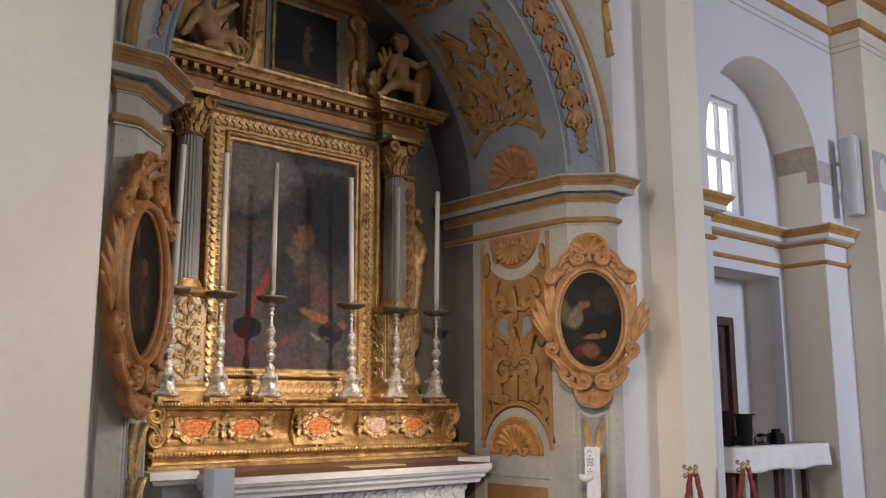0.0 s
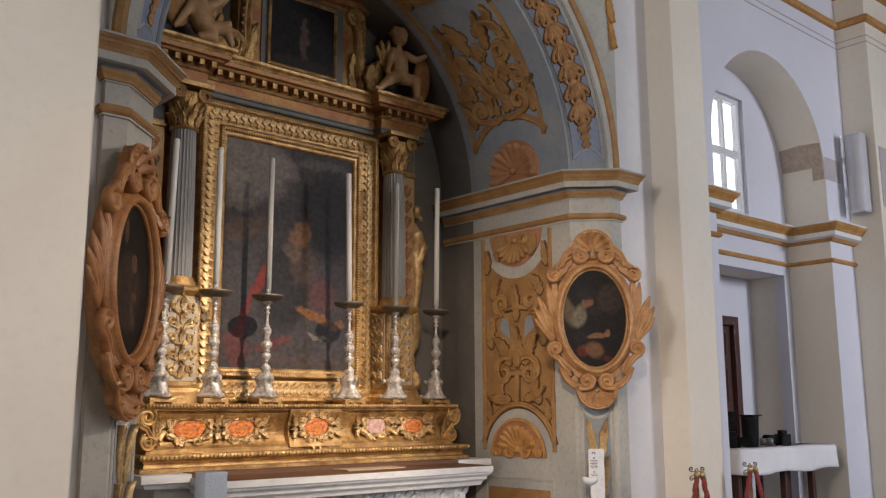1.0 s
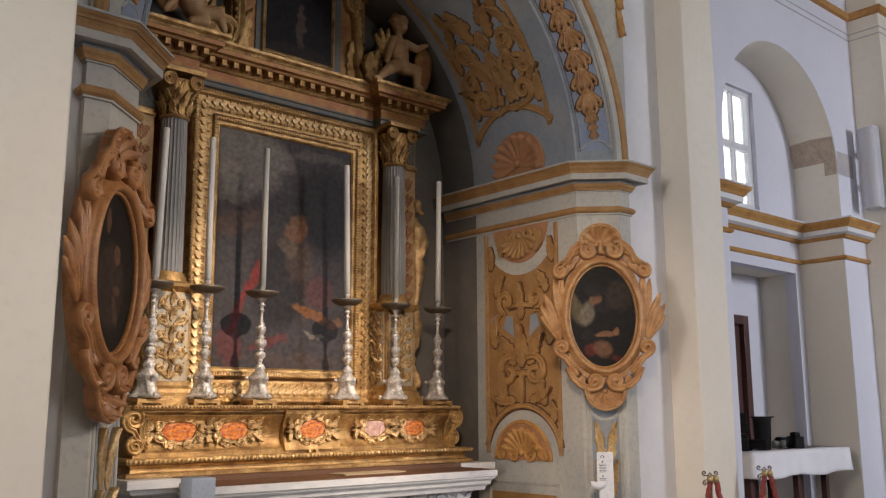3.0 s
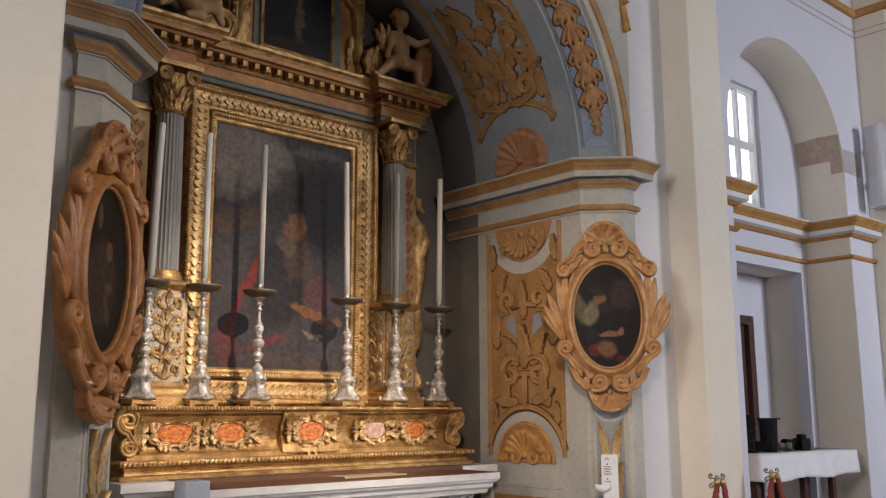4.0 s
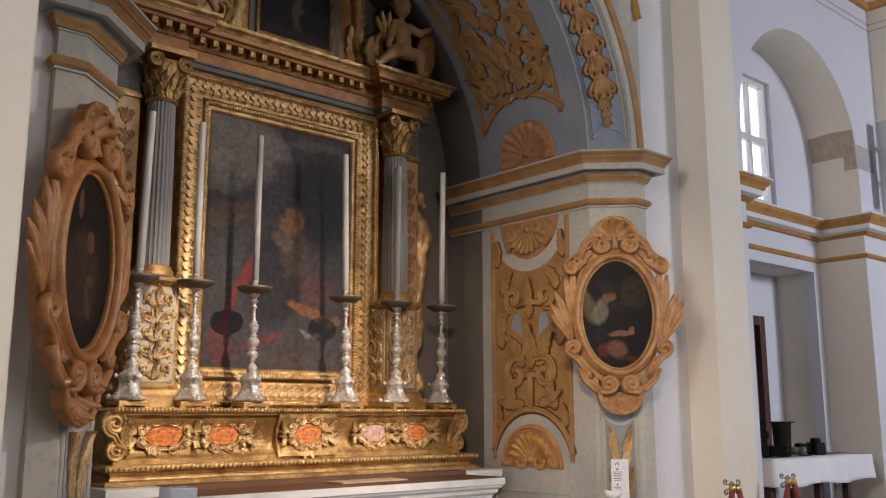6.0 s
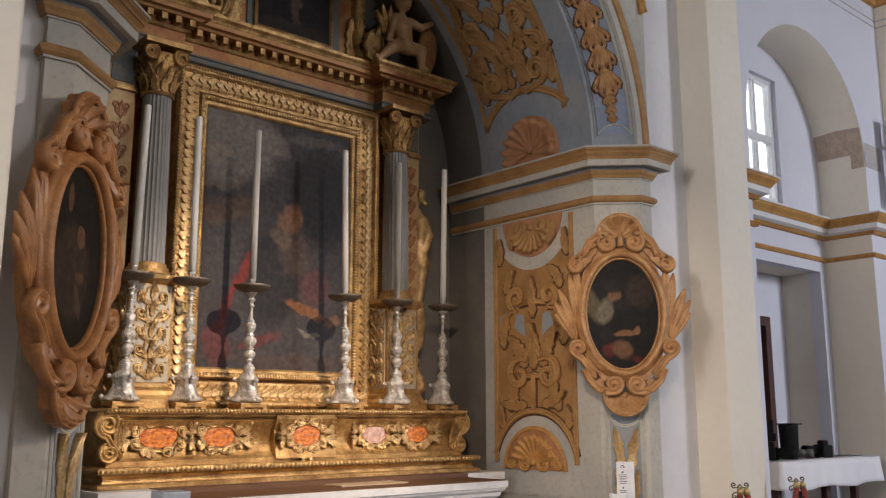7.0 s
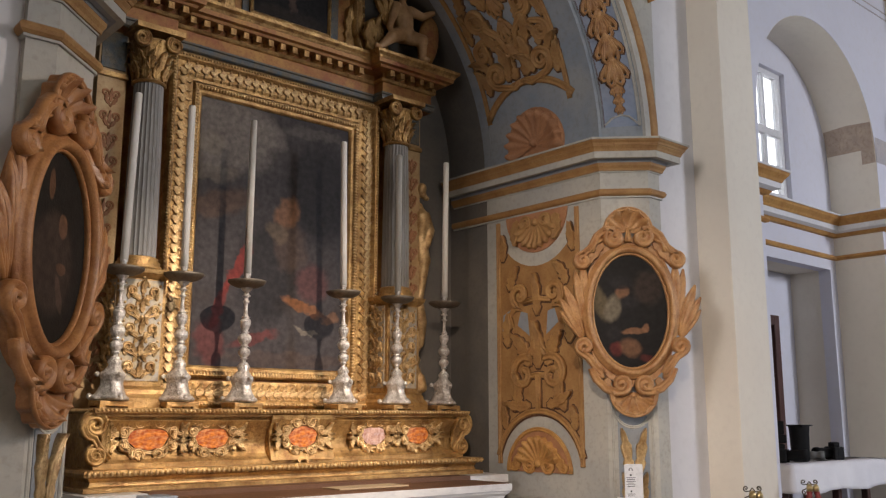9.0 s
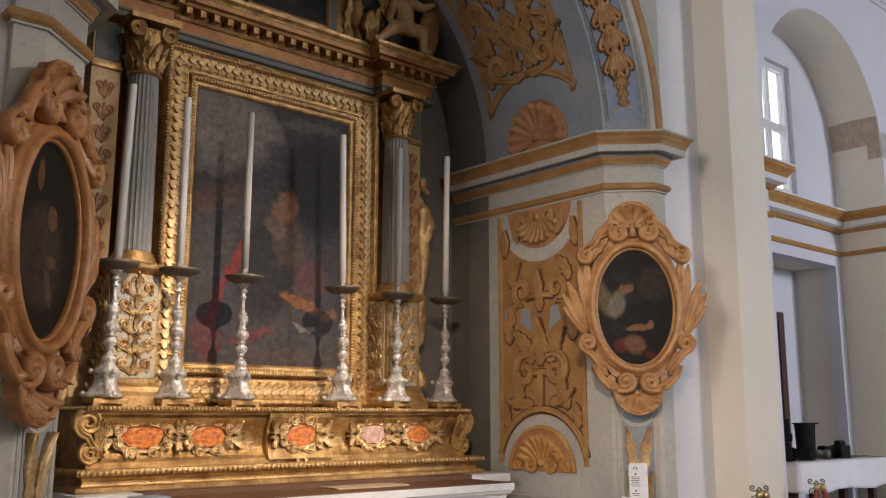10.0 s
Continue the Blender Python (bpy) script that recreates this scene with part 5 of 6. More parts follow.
spread("frame_leaf", bm, [m @ Matrix.Diagonal((1.0, 1.3, 1.2, 1)) for m in around(3.785, 1.775, 5.565, 4.285, 7.535, 0.072)], PALEGOLD, outer_frame)
egg.free()

# columns on pedestals
for x in (3.47, 5.80):
    s = -1 if x < XC else 1
    col = new("column")
    col.parent, col.location = piece, (x, 7.42, 0)
    bm = bmesh.new()
    lathe(bm, [(0.122, 2.70), (0.120, 3.0), (0.116, 3.5), (0.106, 4.02)], segs=96, lobes=lambda a, z: 1 - 0.055 * abs(math.cos(12 * a)) ** 0.6)
    part("shaft", bm, FLUTE, col, "grey fluted shaft")
    bm = bmesh.new()
    lathe(bm, [(0.0, 2.62), (0.165, 2.62), (0.165, 2.645), (0.15, 2.655), (0.155, 2.675), (0.135, 2.69), (0.14, 2.705), (0.12, 2.715), (0.0, 2.72)], segs=32)
    part("base", bm, GOLD, col, smooth=True)
    cap = bmesh.new()
    lathe(cap, [(0.0, 4.0), (0.118, 4.0), (0.128, 4.012), (0.118, 4.025), (0.108, 4.03), (0.112, 4.15), (0.14, 4.30), (0.15, 4.33), (0.0, 4.33)], segs=28)
    box(cap, -0.185, -0.185, 4.375, 0.185, 0.185, 4.415)
    part("capital", cap, GOLD, col)
    for row, (n, z, ln, w) in enumerate(((10, 4.03, 0.13, 0.072), (10, 4.10, 0.14, 0.072), (10, 4.19, 0.13, 0.066))):
        bm = bmesh.new()
        for i in range(n):
            a = 2 * PI * (i + 0.5 * row) / n
            lf = bmesh.new()
            leaf(lf, 0, 0, PI / 2, ln, w, 0, 0.035, 3)
            m = Matrix.Rotation(a, 4, "Z") @ Matrix.Translation((0, -0.108, z)) @ Matrix.Rotation(radians(90), 4, "X")
            lf.transform(m)
            tmp = bpy.data.meshes.new("leaf_form")
            lf.to_mesh(tmp)
            lf.free()
            bm.from_mesh(tmp)
            bpy.data.meshes.remove(tmp)
        pieces("capital_leaf", bm, GOLD, col)
    for i in range(4):
        a = PI / 4 + PI / 2 * i
        bm = bmesh.new()
        spiral(bm, 0, 0, 0.062, 1.6, PI / 2, 1 if i % 2 else -1, 0.019, 1.6)
        bm.transform(Matrix.Translation((0.175 * math.cos(a), 0.175 * math.sin(a), 4.315)) @ Matrix.Rotation(0 if a > PI else PI, 4, "Z") @ Matrix.Rotation(radians(90), 4, "X"))
        part("volute", bm, GOLD, col, smooth=True)
    ped = new("pedestal")
    ped.parent = piece
    part("block", boxes((x - 0.17, 7.30, 1.80, x + 0.17, 7.62, 2.58), bevel=0.006), GOLD, ped)
    bm = bmesh.new()
    cornice(bm, [(x + 0.17, 7.62), (x + 0.17, 7.30), (x - 0.17, 7.30), (x - 0.17, 7.62)], [(0, 1.654), (0.06, 1.654), (0.06, 1.72), (0.035, 1.75), (0.03, 1.78), (0.008, 1.80), (0, 1.80)])
    part("foot_moulding", bm, GOLD, ped)
    bm = bmesh.new()
    cornice(bm, [(x + 0.17, 7.62), (x + 0.17, 7.30), (x - 0.17, 7.30), (x - 0.17, 7.62)], [(0, 2.55), (0.012, 2.56), (0.04, 2.59), (0.045, 2.62), (0, 2.62)])
    part("cap_moulding", bm, GOLD, ped)
    part("painted_panel", boxes((x - 0.145, 7.292, 1.84, x + 0.145, 7.30, 2.54), (x - 0.178, 7.335, 1.84, x - 0.17, 7.585, 2.54)), PEDGROUND, ped, "grey-blue ground behind the gilded foliage")
    for put in (lambda u, v, w: Vector((x + u, 7.292 - w, 1.84 + v)), lambda u, v, w: Vector((x - 0.178 - w, 7.46 - u * 0.85, 1.84 + v))):
        bm = bmesh.new()
        for k in (-1, 1):
            for r, v in enumerate((0.03, 0.16, 0.29, 0.42, 0.55)):
                m = 1 if r % 2 else -1
                spiral(bm, k * 0.085, v + 0.07, 0.036, 1.3, -PI / 2, k * m, 0.011, 1.8, tail=[(k * 0.012, v - 0.01), (k * 0.05, v + 0.02)])
                leaf(bm, k * 0.02, v + 0.02, PI / 2 - k * 0.9, 0.085, 0.042, k * m * 0.9, 0.024, 3)
                leaf(bm, k * 0.10, v + 0.01, PI / 2 - k * 0.2, 0.075, 0.038, -k * m * 0.8, 0.022, 2)
                leaf(bm, k * 0.045, v + 0.10, PI / 2 + k * 0.5, 0.065, 0.034, k * 0.8, 0.022, 2)
                knob(bm, k * 0.125, v + 0.115, 0.012)
        for v in (0.02, 0.17, 0.32, 0.47, 0.60):
            leaf(bm, 0, v, PI / 2, 0.11, 0.05, 0, 0.03, 3)
            knob(bm, 0, v + 0.12, 0.014)
        pieces("carved_leaf", laid(bm, put), PALEGOLD, ped)
    # outer strip beside the column
    x0, x1 = (3.12, 3.33) if s < 0 else (5.94, 6.14)
    strip = part("side_strip", boxes((x0, 7.50, 1.654, x1, 7.62, 4.04), (x0, 7.50, 4.08, x1, 7.62, 4.40)), STRIPGOLD, piece, "ochre strip with red tendrils")
    part("blue_panel", boxes((x0 + 0.015, 7.49, 4.10, x1 - 0.015, 7.50, 4.38)), BLUEWOOD, strip)
    part("strip_cap", boxes((x0 - 0.01, 7.475, 4.035, x1 + 0.01, 7.62, 4.075), bevel=0.008), GOLD, strip)
    bm = bmesh.new()
    xm = (x0 + x1) / 2
    for i in range(13):
        z = 1.85 + 0.165 * i
        for k in (1, -1):
            spiral(bm, xm + k * 0.042, z + 0.08, 0.034, 1.3, -PI / 2, k if i % 2 else -k, 0.008, 0.9, tail=[(xm, z - 0.02), (xm + k * 0.02, z + 0.03)])
            leaf(bm, xm + k * 0.012, z, PI / 2 - k * 0.8, 0.075, 0.03, k * 0.8, 0.012, 3)
        leaf(bm, xm, z + 0.02, PI / 2, 0.10, 0.034, 0, 0.012, 3)
    for vert in bm.verts:
        vert.co = Vector((vert.co.x, 7.50 - vert.co.z, vert.co.y))
    pieces("tendril", bm, TERRA, strip)

# entablature with blocks forward over the columns
ent = new("entablature")
ent.parent = piece
way = [(6.19, 7.72), (6.19, 7.40), (5.62, 7.40), (5.62, 7.53), (3.66, 7.53), (3.66, 7.40), (3.09, 7.40), (3.09, 7.72)]
outline = way
for name, mat, z0, z1, prof in (
    ("architrave", BLUEWOOD, 4.36, 4.43, [(0, 4.405), (0.0, 4.41), (0.02, 4.42), (0.02, 4.455), (0.035, 4.46), (0.035, 4.475), (0, 4.475)]),
    ("frieze_moulding", GOLD, 0, 0, [(0, 4.575), (0.02, 4.58), (0.035, 4.60), (0, 4.605)]),
    ("corona", REDGOLD, 0, 0, [(0, 4.665), (0.10, 4.67), (0.11, 4.69), (0.15, 4.695), (0.155, 4.73), (0, 4.73)]),
    ("crown_moulding", GOLD, 0, 0, [(0, 4.73), (0.16, 4.73), (0.17, 4.75), (0.195, 4.77), (0.20, 4.795), (0, 4.80)]),
):
    bm = bmesh.new()
    cornice(bm, way, prof)
    part(name, bm, mat, ent)
bm = bmesh.new()
prism(bm, outline, 4.405, 4.80)
part("core", bm, REDGOLD, ent, "worn reddish gilded frieze")
bm = boxes((-0.025, -0.035, 0.0, 0.025, 0.035, 0.055), bevel=0.004)
places = [pose(x, 7.53 - 0.06, 4.612) for x in np.arange(3.80, 5.50, 0.115)]
places += [pose(x, 7.40 - 0.06, 4.612) for x in list(np.arange(3.10, 3.68, 0.115)) + list(np.arange(5.66, 6.22, 0.115))]
places += [pose(6.25, y, 4.612) for y in (7.46, 7.575)]
first_dentil = part("dentil", bm, GOLD, ent)
first_dentil.matrix_basis = places[0]
for m in places[1:]:
    d = new("dentil", first_dentil.data)
    d.parent, d.matrix_basis = ent, m

# attic with a small painting, scrolls and a broken top
attic = new("attic")
attic.parent = piece
part("block", boxes((4.02, 7.56, 4.80, 5.52, 7.72, 5.74)), REDGOLD, attic)
part("blue_margin", boxes((4.27, 7.545, 4.84, 5.22, 7.56, 5.70)), BLUEWOOD, attic)
part("small_canvas", boxes((4.36, 7.53, 4.92, 5.10, 7.545, 5.63)), SMALL_OIL, attic, "small dark oil painting")
bm = bmesh.new()
frame_moulding(bm, 4.33, 4.89, 5.13, 5.66, 7.545, [(0, 0), (0, 0.025), (0.02, 0.035), (0.035, 0.02), (0.035, 0)])
part("small_frame", bm, GOLD, attic)
bm = bmesh.new()
cornice(bm, [(5.55, 7.72), (5.55, 7.56), (4.0, 7.56), (4.0, 7.72)], [(0, 5.74), (0.05, 5.75), (0.07, 5.80), (0.14, 5.82), (0.16, 5.88), (0, 5.90)])
box(bm, 4.0, 7.56, 5.741, 5.55, 7.72, 5.899)
part("attic_cornice", bm, REDGOLD, attic)
for s in (-1, 1):
    bm = bmesh.new()
    spiral(bm, s * 0.80, 0.16, 0.16, 1.2, -PI / 2, s, 0.055, 1.6, tail=[(s * 0.58, 0.86), (s * 0.64, 0.72), (s * 0.66, 0.50), (s * 0.66, 0.25), (s * 0.72, 0.06)])
    spiral(bm, s * 0.60, 0.84, 0.09, 1.3, 0 if s > 0 else PI, s, 0.04, 1.6)
    leaf(bm, s * 0.60, 0.05, PI / 2, 0.4, 0.14, s * 0.2, 0.05, 4)
    leaf(bm, s * 0.92, 0.28, PI / 2 - s * 0.4, 0.32, 0.14, s * 0.5, 0.05, 4)
    for vert in bm.verts:
        vert.co = Vector((4.75 + vert.co.x, 7.56 - vert.co.z, 4.80 + vert.co.y))
    pieces("scroll_bracket", bm, GOLD, attic)
    bm = bmesh.new()
    bmesh.ops.create_icosphere(bm, subdivisions=1, radius=0.022)
    pts = [(4.75 + s * x, 7.50, 4.80 + z) for x, z in ((0.70, 0.16), (0.71, 0.24), (0.71, 0.32), (0.71, 0.40), (0.71, 0.48), (0.70, 0.56), (0.69, 0.64), (0.67, 0.71))]
    spread("bracket_bead", bm, [Matrix.Translation(p) for p in pts], PALEGOLD, attic)


# carved figures, each one plain form
def figure(name, label, limbs, mat, voxel=0.014):
    bm = bmesh.new()
    for a, ra, b, rb in limbs:
        a, b = Vector(a), Vector(b)
        n = 6
        for i in range(n + 1):
            bmesh.ops.create_icosphere(bm, subdivisions=2, radius=ra + (rb - ra) * i / n, matrix=Matrix.Translation(a.lerp(b, i / n)))
    ob = part(name, bm, mat, None, smooth=True)
    rm = ob.modifiers.new("blend", "REMESH")
    rm.mode, rm.voxel_size, rm.use_smooth_shade = "VOXEL", voxel, True
    sm = ob.modifiers.new("soften", "SMOOTH")
    sm.factor, sm.iterations = 0.6, 4
    return tagged(ob, label, "statue")


figure("statue", "carved seated cherub with a shield on the altarpiece", [
    ((5.77, 7.30, 5.46), 0.085, (5.77, 7.29, 5.50), 0.085), ((5.77, 7.24, 5.44), 0.05, (5.77, 7.24, 5.44), 0.05),
    ((5.77, 7.32, 5.34), 0.045, (5.79, 7.33, 5.20), 0.10), ((5.79, 7.33, 5.20), 0.10, (5.80, 7.33, 5.06), 0.095),
    ((5.74, 7.31, 5.04), 0.075, (5.60, 7.24, 4.95), 0.06), ((5.60, 7.24, 4.95), 0.055, (5.47, 7.27, 4.82), 0.032), ((5.47, 7.27, 4.82), 0.03, (5.42, 7.23, 4.82), 0.026),
    ((5.85, 7.30, 5.03), 0.075, (5.93, 7.22, 5.00), 0.06), ((5.93, 7.22, 5.00), 0.055, (5.96, 7.25, 4.83), 0.034), ((5.96, 7.25, 4.83), 0.03, (5.98, 7.20, 4.82), 0.026),
    ((5.86, 7.31, 5.30), 0.05, (5.97, 7.27, 5.26), 0.042), ((5.97, 7.27, 5.26), 0.038, (6.09, 7.26, 5.33), 0.03),
    ((5.69, 7.31, 5.30), 0.048, (5.63, 7.28, 5.16), 0.04), ((5.63, 7.28, 5.16), 0.036, (5.58, 7.26, 5.04), 0.03),
] + [((5.77 + 0.08 * math.cos(a) * math.cos(b), 7.32 + 0.07 * math.sin(a) * math.cos(b), 5.50 + 0.085 * math.sin(b)), 0.03, (5.77 + 0.085 * math.cos(a) * math.cos(b), 7.32 + 0.075 * math.sin(a) * math.cos(b), 5.50 + 0.09 * math.sin(b)), 0.028) for b in (0.2, 0.9) for a in (-0.6, 0.2, 1.0, 1.8, 2.6, 3.5)], SKIN, 0.011)
figure("statue", "carved reclining cherub beside the attic painting", [
    ((3.52, 7.28, 5.36), 0.09, (3.52, 7.27, 5.40), 0.09), ((3.50, 7.30, 5.22), 0.06, (3.50, 7.31, 5.08), 0.11), ((3.50, 7.31, 5.08), 0.11, (3.56, 7.31, 4.97), 0.105),
    ((3.42, 7.28, 5.14), 0.05, (3.34, 7.24, 5.00), 0.042), ((3.34, 7.24, 5.00), 0.04, (3.26, 7.23, 4.87), 0.03),
    ((3.58, 7.28, 4.94), 0.08, (3.72, 7.22, 4.97), 0.062), ((3.72, 7.22, 4.97), 0.055, (3.80, 7.24, 4.84), 0.034),
    ((3.56, 7.27, 4.92), 0.075, (3.60, 7.21, 4.85), 0.055), ((3.60, 7.21, 4.85), 0.05, (3.48, 7.21, 4.83), 0.034),
    ((3.60, 7.28, 5.16), 0.05, (3.70, 7.25, 5.24), 0.04), ((3.70, 7.25, 5.24), 0.038, (3.80, 7.28, 5.32), 0.03),
], SKIN)
for x, z, w, h, name in ((6.10, 5.08, 0.12, 0.27, "cartouche"), (3.36, 5.24, 0.16, 0.34, "cartouche")):
    bm = bmesh.new()
    bmesh.ops.create_uvsphere(bm, u_segments=24, v_segments=12, radius=1.0, matrix=Matrix.Translation((x, 7.34, z)) @ Matrix.Rotation(radians(10), 4, "Y") @ Matrix.Diagonal((w, 0.05, h, 1)))
    tagged(part(name, bm, REDGOLD, None, smooth=True), "oval carved shield leaning beside a cherub", "shield")
for s, x in ((1, 5.62), (-1, 3.66)):
    ob = thing("wing_carving", "gilded wing and leaf carving beside a cherub", "carving")
    for k, (a, ln) in enumerate(((1.9, 0.26), (1.6, 0.30), (1.3, 0.30))):
        bm = bmesh.new()
        leaf(bm, 0, 0, PI - a if s < 0 else a, ln, 0.09, s * 0.6, 0.03, 2)
        for vert in bm.verts:
            vert.co = Vector((x + vert.co.x, 7.36 - 0.01 * k - vert.co.z, 5.10 + vert.co.y))
        part("feather", bm, GOLD, ob, smooth=True)
    bm = bmesh.new()
    leaf(bm, 0, 0, PI - 0.5 if s > 0 else 0.5, 0.34, 0.2, -s * 1.3, 0.05, 4)
    leaf(bm, s * 0.02, 0.05, PI - 0.9 if s > 0 else 0.9, 0.3, 0.13, -s * 0.8, 0.05, 4)
    for vert in bm.verts:
        vert.co = Vector((x - s * 0.02 + vert.co.x, 7.42 - vert.co.z, 4.84 + vert.co.y))
    pieces("leaf_spray", bm, GOLD, ob)
for s in (1, -1):
    xx = (lambda x: x) if s == 1 else (lambda x: 2 * 4.63 - x)
    figure("statue", "gilded carved term figure at the altarpiece's edge", [
        ((xx(6.17), 7.52, 3.66), 0.052, (xx(6.17), 7.51, 3.70), 0.055), ((xx(6.20), 7.50, 3.62), 0.03, (xx(6.21), 7.48, 3.60), 0.03),
        ((xx(6.17), 7.54, 3.54), 0.035, (xx(6.18), 7.54, 3.42), 0.075), ((xx(6.18), 7.52, 3.42), 0.08, (xx(6.18), 7.54, 3.20), 0.065), ((xx(6.23), 7.50, 3.45), 0.035, (xx(6.27), 7.47, 3.30), 0.03),
        ((xx(6.27), 7.47, 3.30), 0.03, (xx(6.22), 7.46, 3.16), 0.025), ((xx(6.18), 7.54, 3.2), 0.07, (xx(6.20), 7.53, 3.02), 0.085), ((xx(6.20), 7.52, 3.0), 0.07, (xx(6.18), 7.54, 2.66), 0.04),
        ((xx(6.16), 7.55, 2.66), 0.06, (xx(6.17), 7.53, 2.45), 0.075), ((xx(6.17), 7.53, 2.45), 0.075, (xx(6.19), 7.54, 2.25), 0.04), ((xx(6.16), 7.56, 2.3), 0.04, (xx(6.16), 7.56, 1.72), 0.055),
        ((xx(6.20), 7.54, 1.95), 0.04, (xx(6.21), 7.53, 1.86), 0.05), ((xx(6.16), 7.56, 1.75), 0.06, (xx(6.16), 7.56, 1.70), 0.065),
    ], PALEGOLD, 0.016)

# ---- things in front of the altar ----
post = thing("display_post", "slim blue-grey steel post with a flat top", "post")
part("upright", boxes((2.645, 5.12, 0.17, 2.785, 5.26, 1.245), bevel=0.006), STEEL, post)
part("base_plate", boxes((2.56, 5.03, 0.15, 2.87, 5.35, 0.172), bevel=0.004), STEEL, post)

stand = thing("info_stand", "white info panel with a printed paper sheet", "sign")


def on_stand(u, v, w):
    p = Vector((6.719, 5.573, 0))
    return p + Vector((0.77 * u - 0.64 * w, -0.64 * u - 0.77 * w, v))


bm = boxes((-0.085, 0.151, -0.02, 0.042, 1.245, 0.02), bevel=0.004)
part("panel", laid(bm, on_stand), PAPER, stand, "cream white board")
paper = part("paper_sheet", laid(boxes((-0.10, 0.98, 0.022, -0.005, 1.243, 0.024)), on_stand), PAPER, stand, "white printed paper sheet")
bm = bmesh.new()
tube(bm, arc(-0.052, 1.205, 0.012, 0, PI, 8), 0.003, 0.5)
knob(bm, -0.064, 1.203, 0.006), knob(bm, -0.040, 1.203, 0.006)
for v, r in ((1.165, 0.009), (1.045, 0.008)):
    knob(bm, -0.052, v, r, 0, 0.2)
for v, w in ((1.145, 0.07), (1.132, 0.06), (1.119, 0.07), (1.106, 0.05), (1.093, 0.065), (1.08, 0.055), (1.025, 0.06), (1.012, 0.05)):
    tube(bm, [(-0.052 - w / 2, v), (-0.052, v), (-0.052 + w / 2, v)], 0.0022, 0.4)
pieces("print_mark", laid(bm, lambda u, v, w: on_stand(u, v, w + 0.0242)), INK, paper)
bm = bmesh.new()
rings = []
for i in range(9):
    s = i / 8
    r = 0.022 + 0.012 * math.sin(PI * s)
    c = Vector((-0.16 + 0.13 * s, 0.985 - 0.02 * math.sin(PI * s), 0.03))
    rings.append([(c.x, c.y + r * math.sin(2 * PI * k / 12), c.z + r * math.cos(2 * PI * k / 12)) for k in range(12)])
skin(bm, rings)
part("rolled_sheet", laid(bm, on_stand), PAPER, stand, "loose rolled white sheet", smooth=True)

# ---- barrier posts with red cords ----
def barrier(x, y, lean):
    ob = thing("barrier_post", "wrought barrier post with twisted red cords", "barrier", (x, y, 0.15), "barrier posts")
    bm = bmesh.new()
    lathe(bm, [(0.0, 0.0), (0.15, 0.0), (0.15, 0.012), (0.05, 0.03), (0.016, 0.05), (0.014, 0.86), (0.022, 0.87), (0.022, 0.89), (0.012, 0.90), (0.0, 0.90)], segs=20)
    part("pole", bm, BRASS, ob, smooth=True)
    for s in (-1, 1):
        bm = bmesh.new()
        spiral(bm, s * 0.048, 0.915, 0.022, 1.1, -PI / 2, s, 0.005, 1.2, tail=[(0, 0.92), (s * 0.02, 0.895)])
        spiral(bm, s * 0.045, 0.83, 0.022, 1.0, PI / 2, -s, 0.005, 1.2, tail=[(0, 0.86), (s * 0.03, 0.86)])
        bm.transform(Matrix.Rotation(radians(-42), 4, "Z") @ Matrix.Rotation(radians(90), 4, "X"))
        part("scroll_hook", bm, IRON, ob, smooth=True)
    for s in (-1, 1):
        rings = []
        for i in range(41):
            q = i / 40
            c = Vector((s * (0.025 + 0.11 * q * lean), -0.03, 0.86 - 0.62 * q + 0.1 * q * q))
            ring = []
            for k in range(10):
                a = 2 * PI * k / 10
                r = 0.022 * (1 + 0.26 * math.cos(3 * a + 34 * q))
                ring.append((c.x * 0.74 + r * math.cos(a), c.y - c.x * 0.67 + r * math.sin(a), c.z))
            rings.append(ring)
        bm = bmesh.new()
        skin(bm, rings)
        part("cord", bm, ROPE, ob, "twisted red cord", smooth=True)
        bm = bmesh.new()
        lathe(bm, [(0.0, 0.84), (0.026, 0.84), (0.027, 0.875), (0.012, 0.895), (0.0, 0.90)], (s * 0.019, -0.03 - s * 0.017, 0), 14)
        part("end_cap", bm, BRASS, ob, smooth=True)
    return ob


barrier(7.38, 5.0, 0.9)
barrier(8.41, 5.08, 1.0)

# ---- the table in the recess ----
TX0, TX1, TY0, TY1, TZ = 9.25, 11.43, 5.68, 6.22, 1.16
table = thing("table", "dark wooden table standing in the recess", "table")
part("tabletop", boxes((TX0 + 0.02, TY0 + 0.02, TZ - 0.05, TX1 - 0.02, TY1 - 0.02, TZ - 0.006), bevel=0.005), WOOD, table)
for x in (TX0 + 0.1, 10.35, 11.0):
    for y in (TY0 + 0.12, TY1 - 0.1):
        part("leg", boxes((x - 0.035, y - 0.035, 0.15, x + 0.035, y + 0.035, TZ - 0.05), bevel=0.006), WOOD, table)


def rim(q, out):
    """A point round the table's edge, out from it, clockwise from the back left corner."""
    lx, ly = TX1 - TX0, TY1 - TY0
    d = q * 2 * (lx + ly)
    if d < ly:
        return Vector((TX0 - out, TY1 - d, 0))
    d -= ly
    if d < lx:
        return Vector((TX0 + d, TY0 - out, 0))
    d -= lx
    if d < ly:
        return Vector((TX1 + out, TY0 + d, 0))
    d -= ly
    return Vector((TX1 - d, TY1 + out, 0))


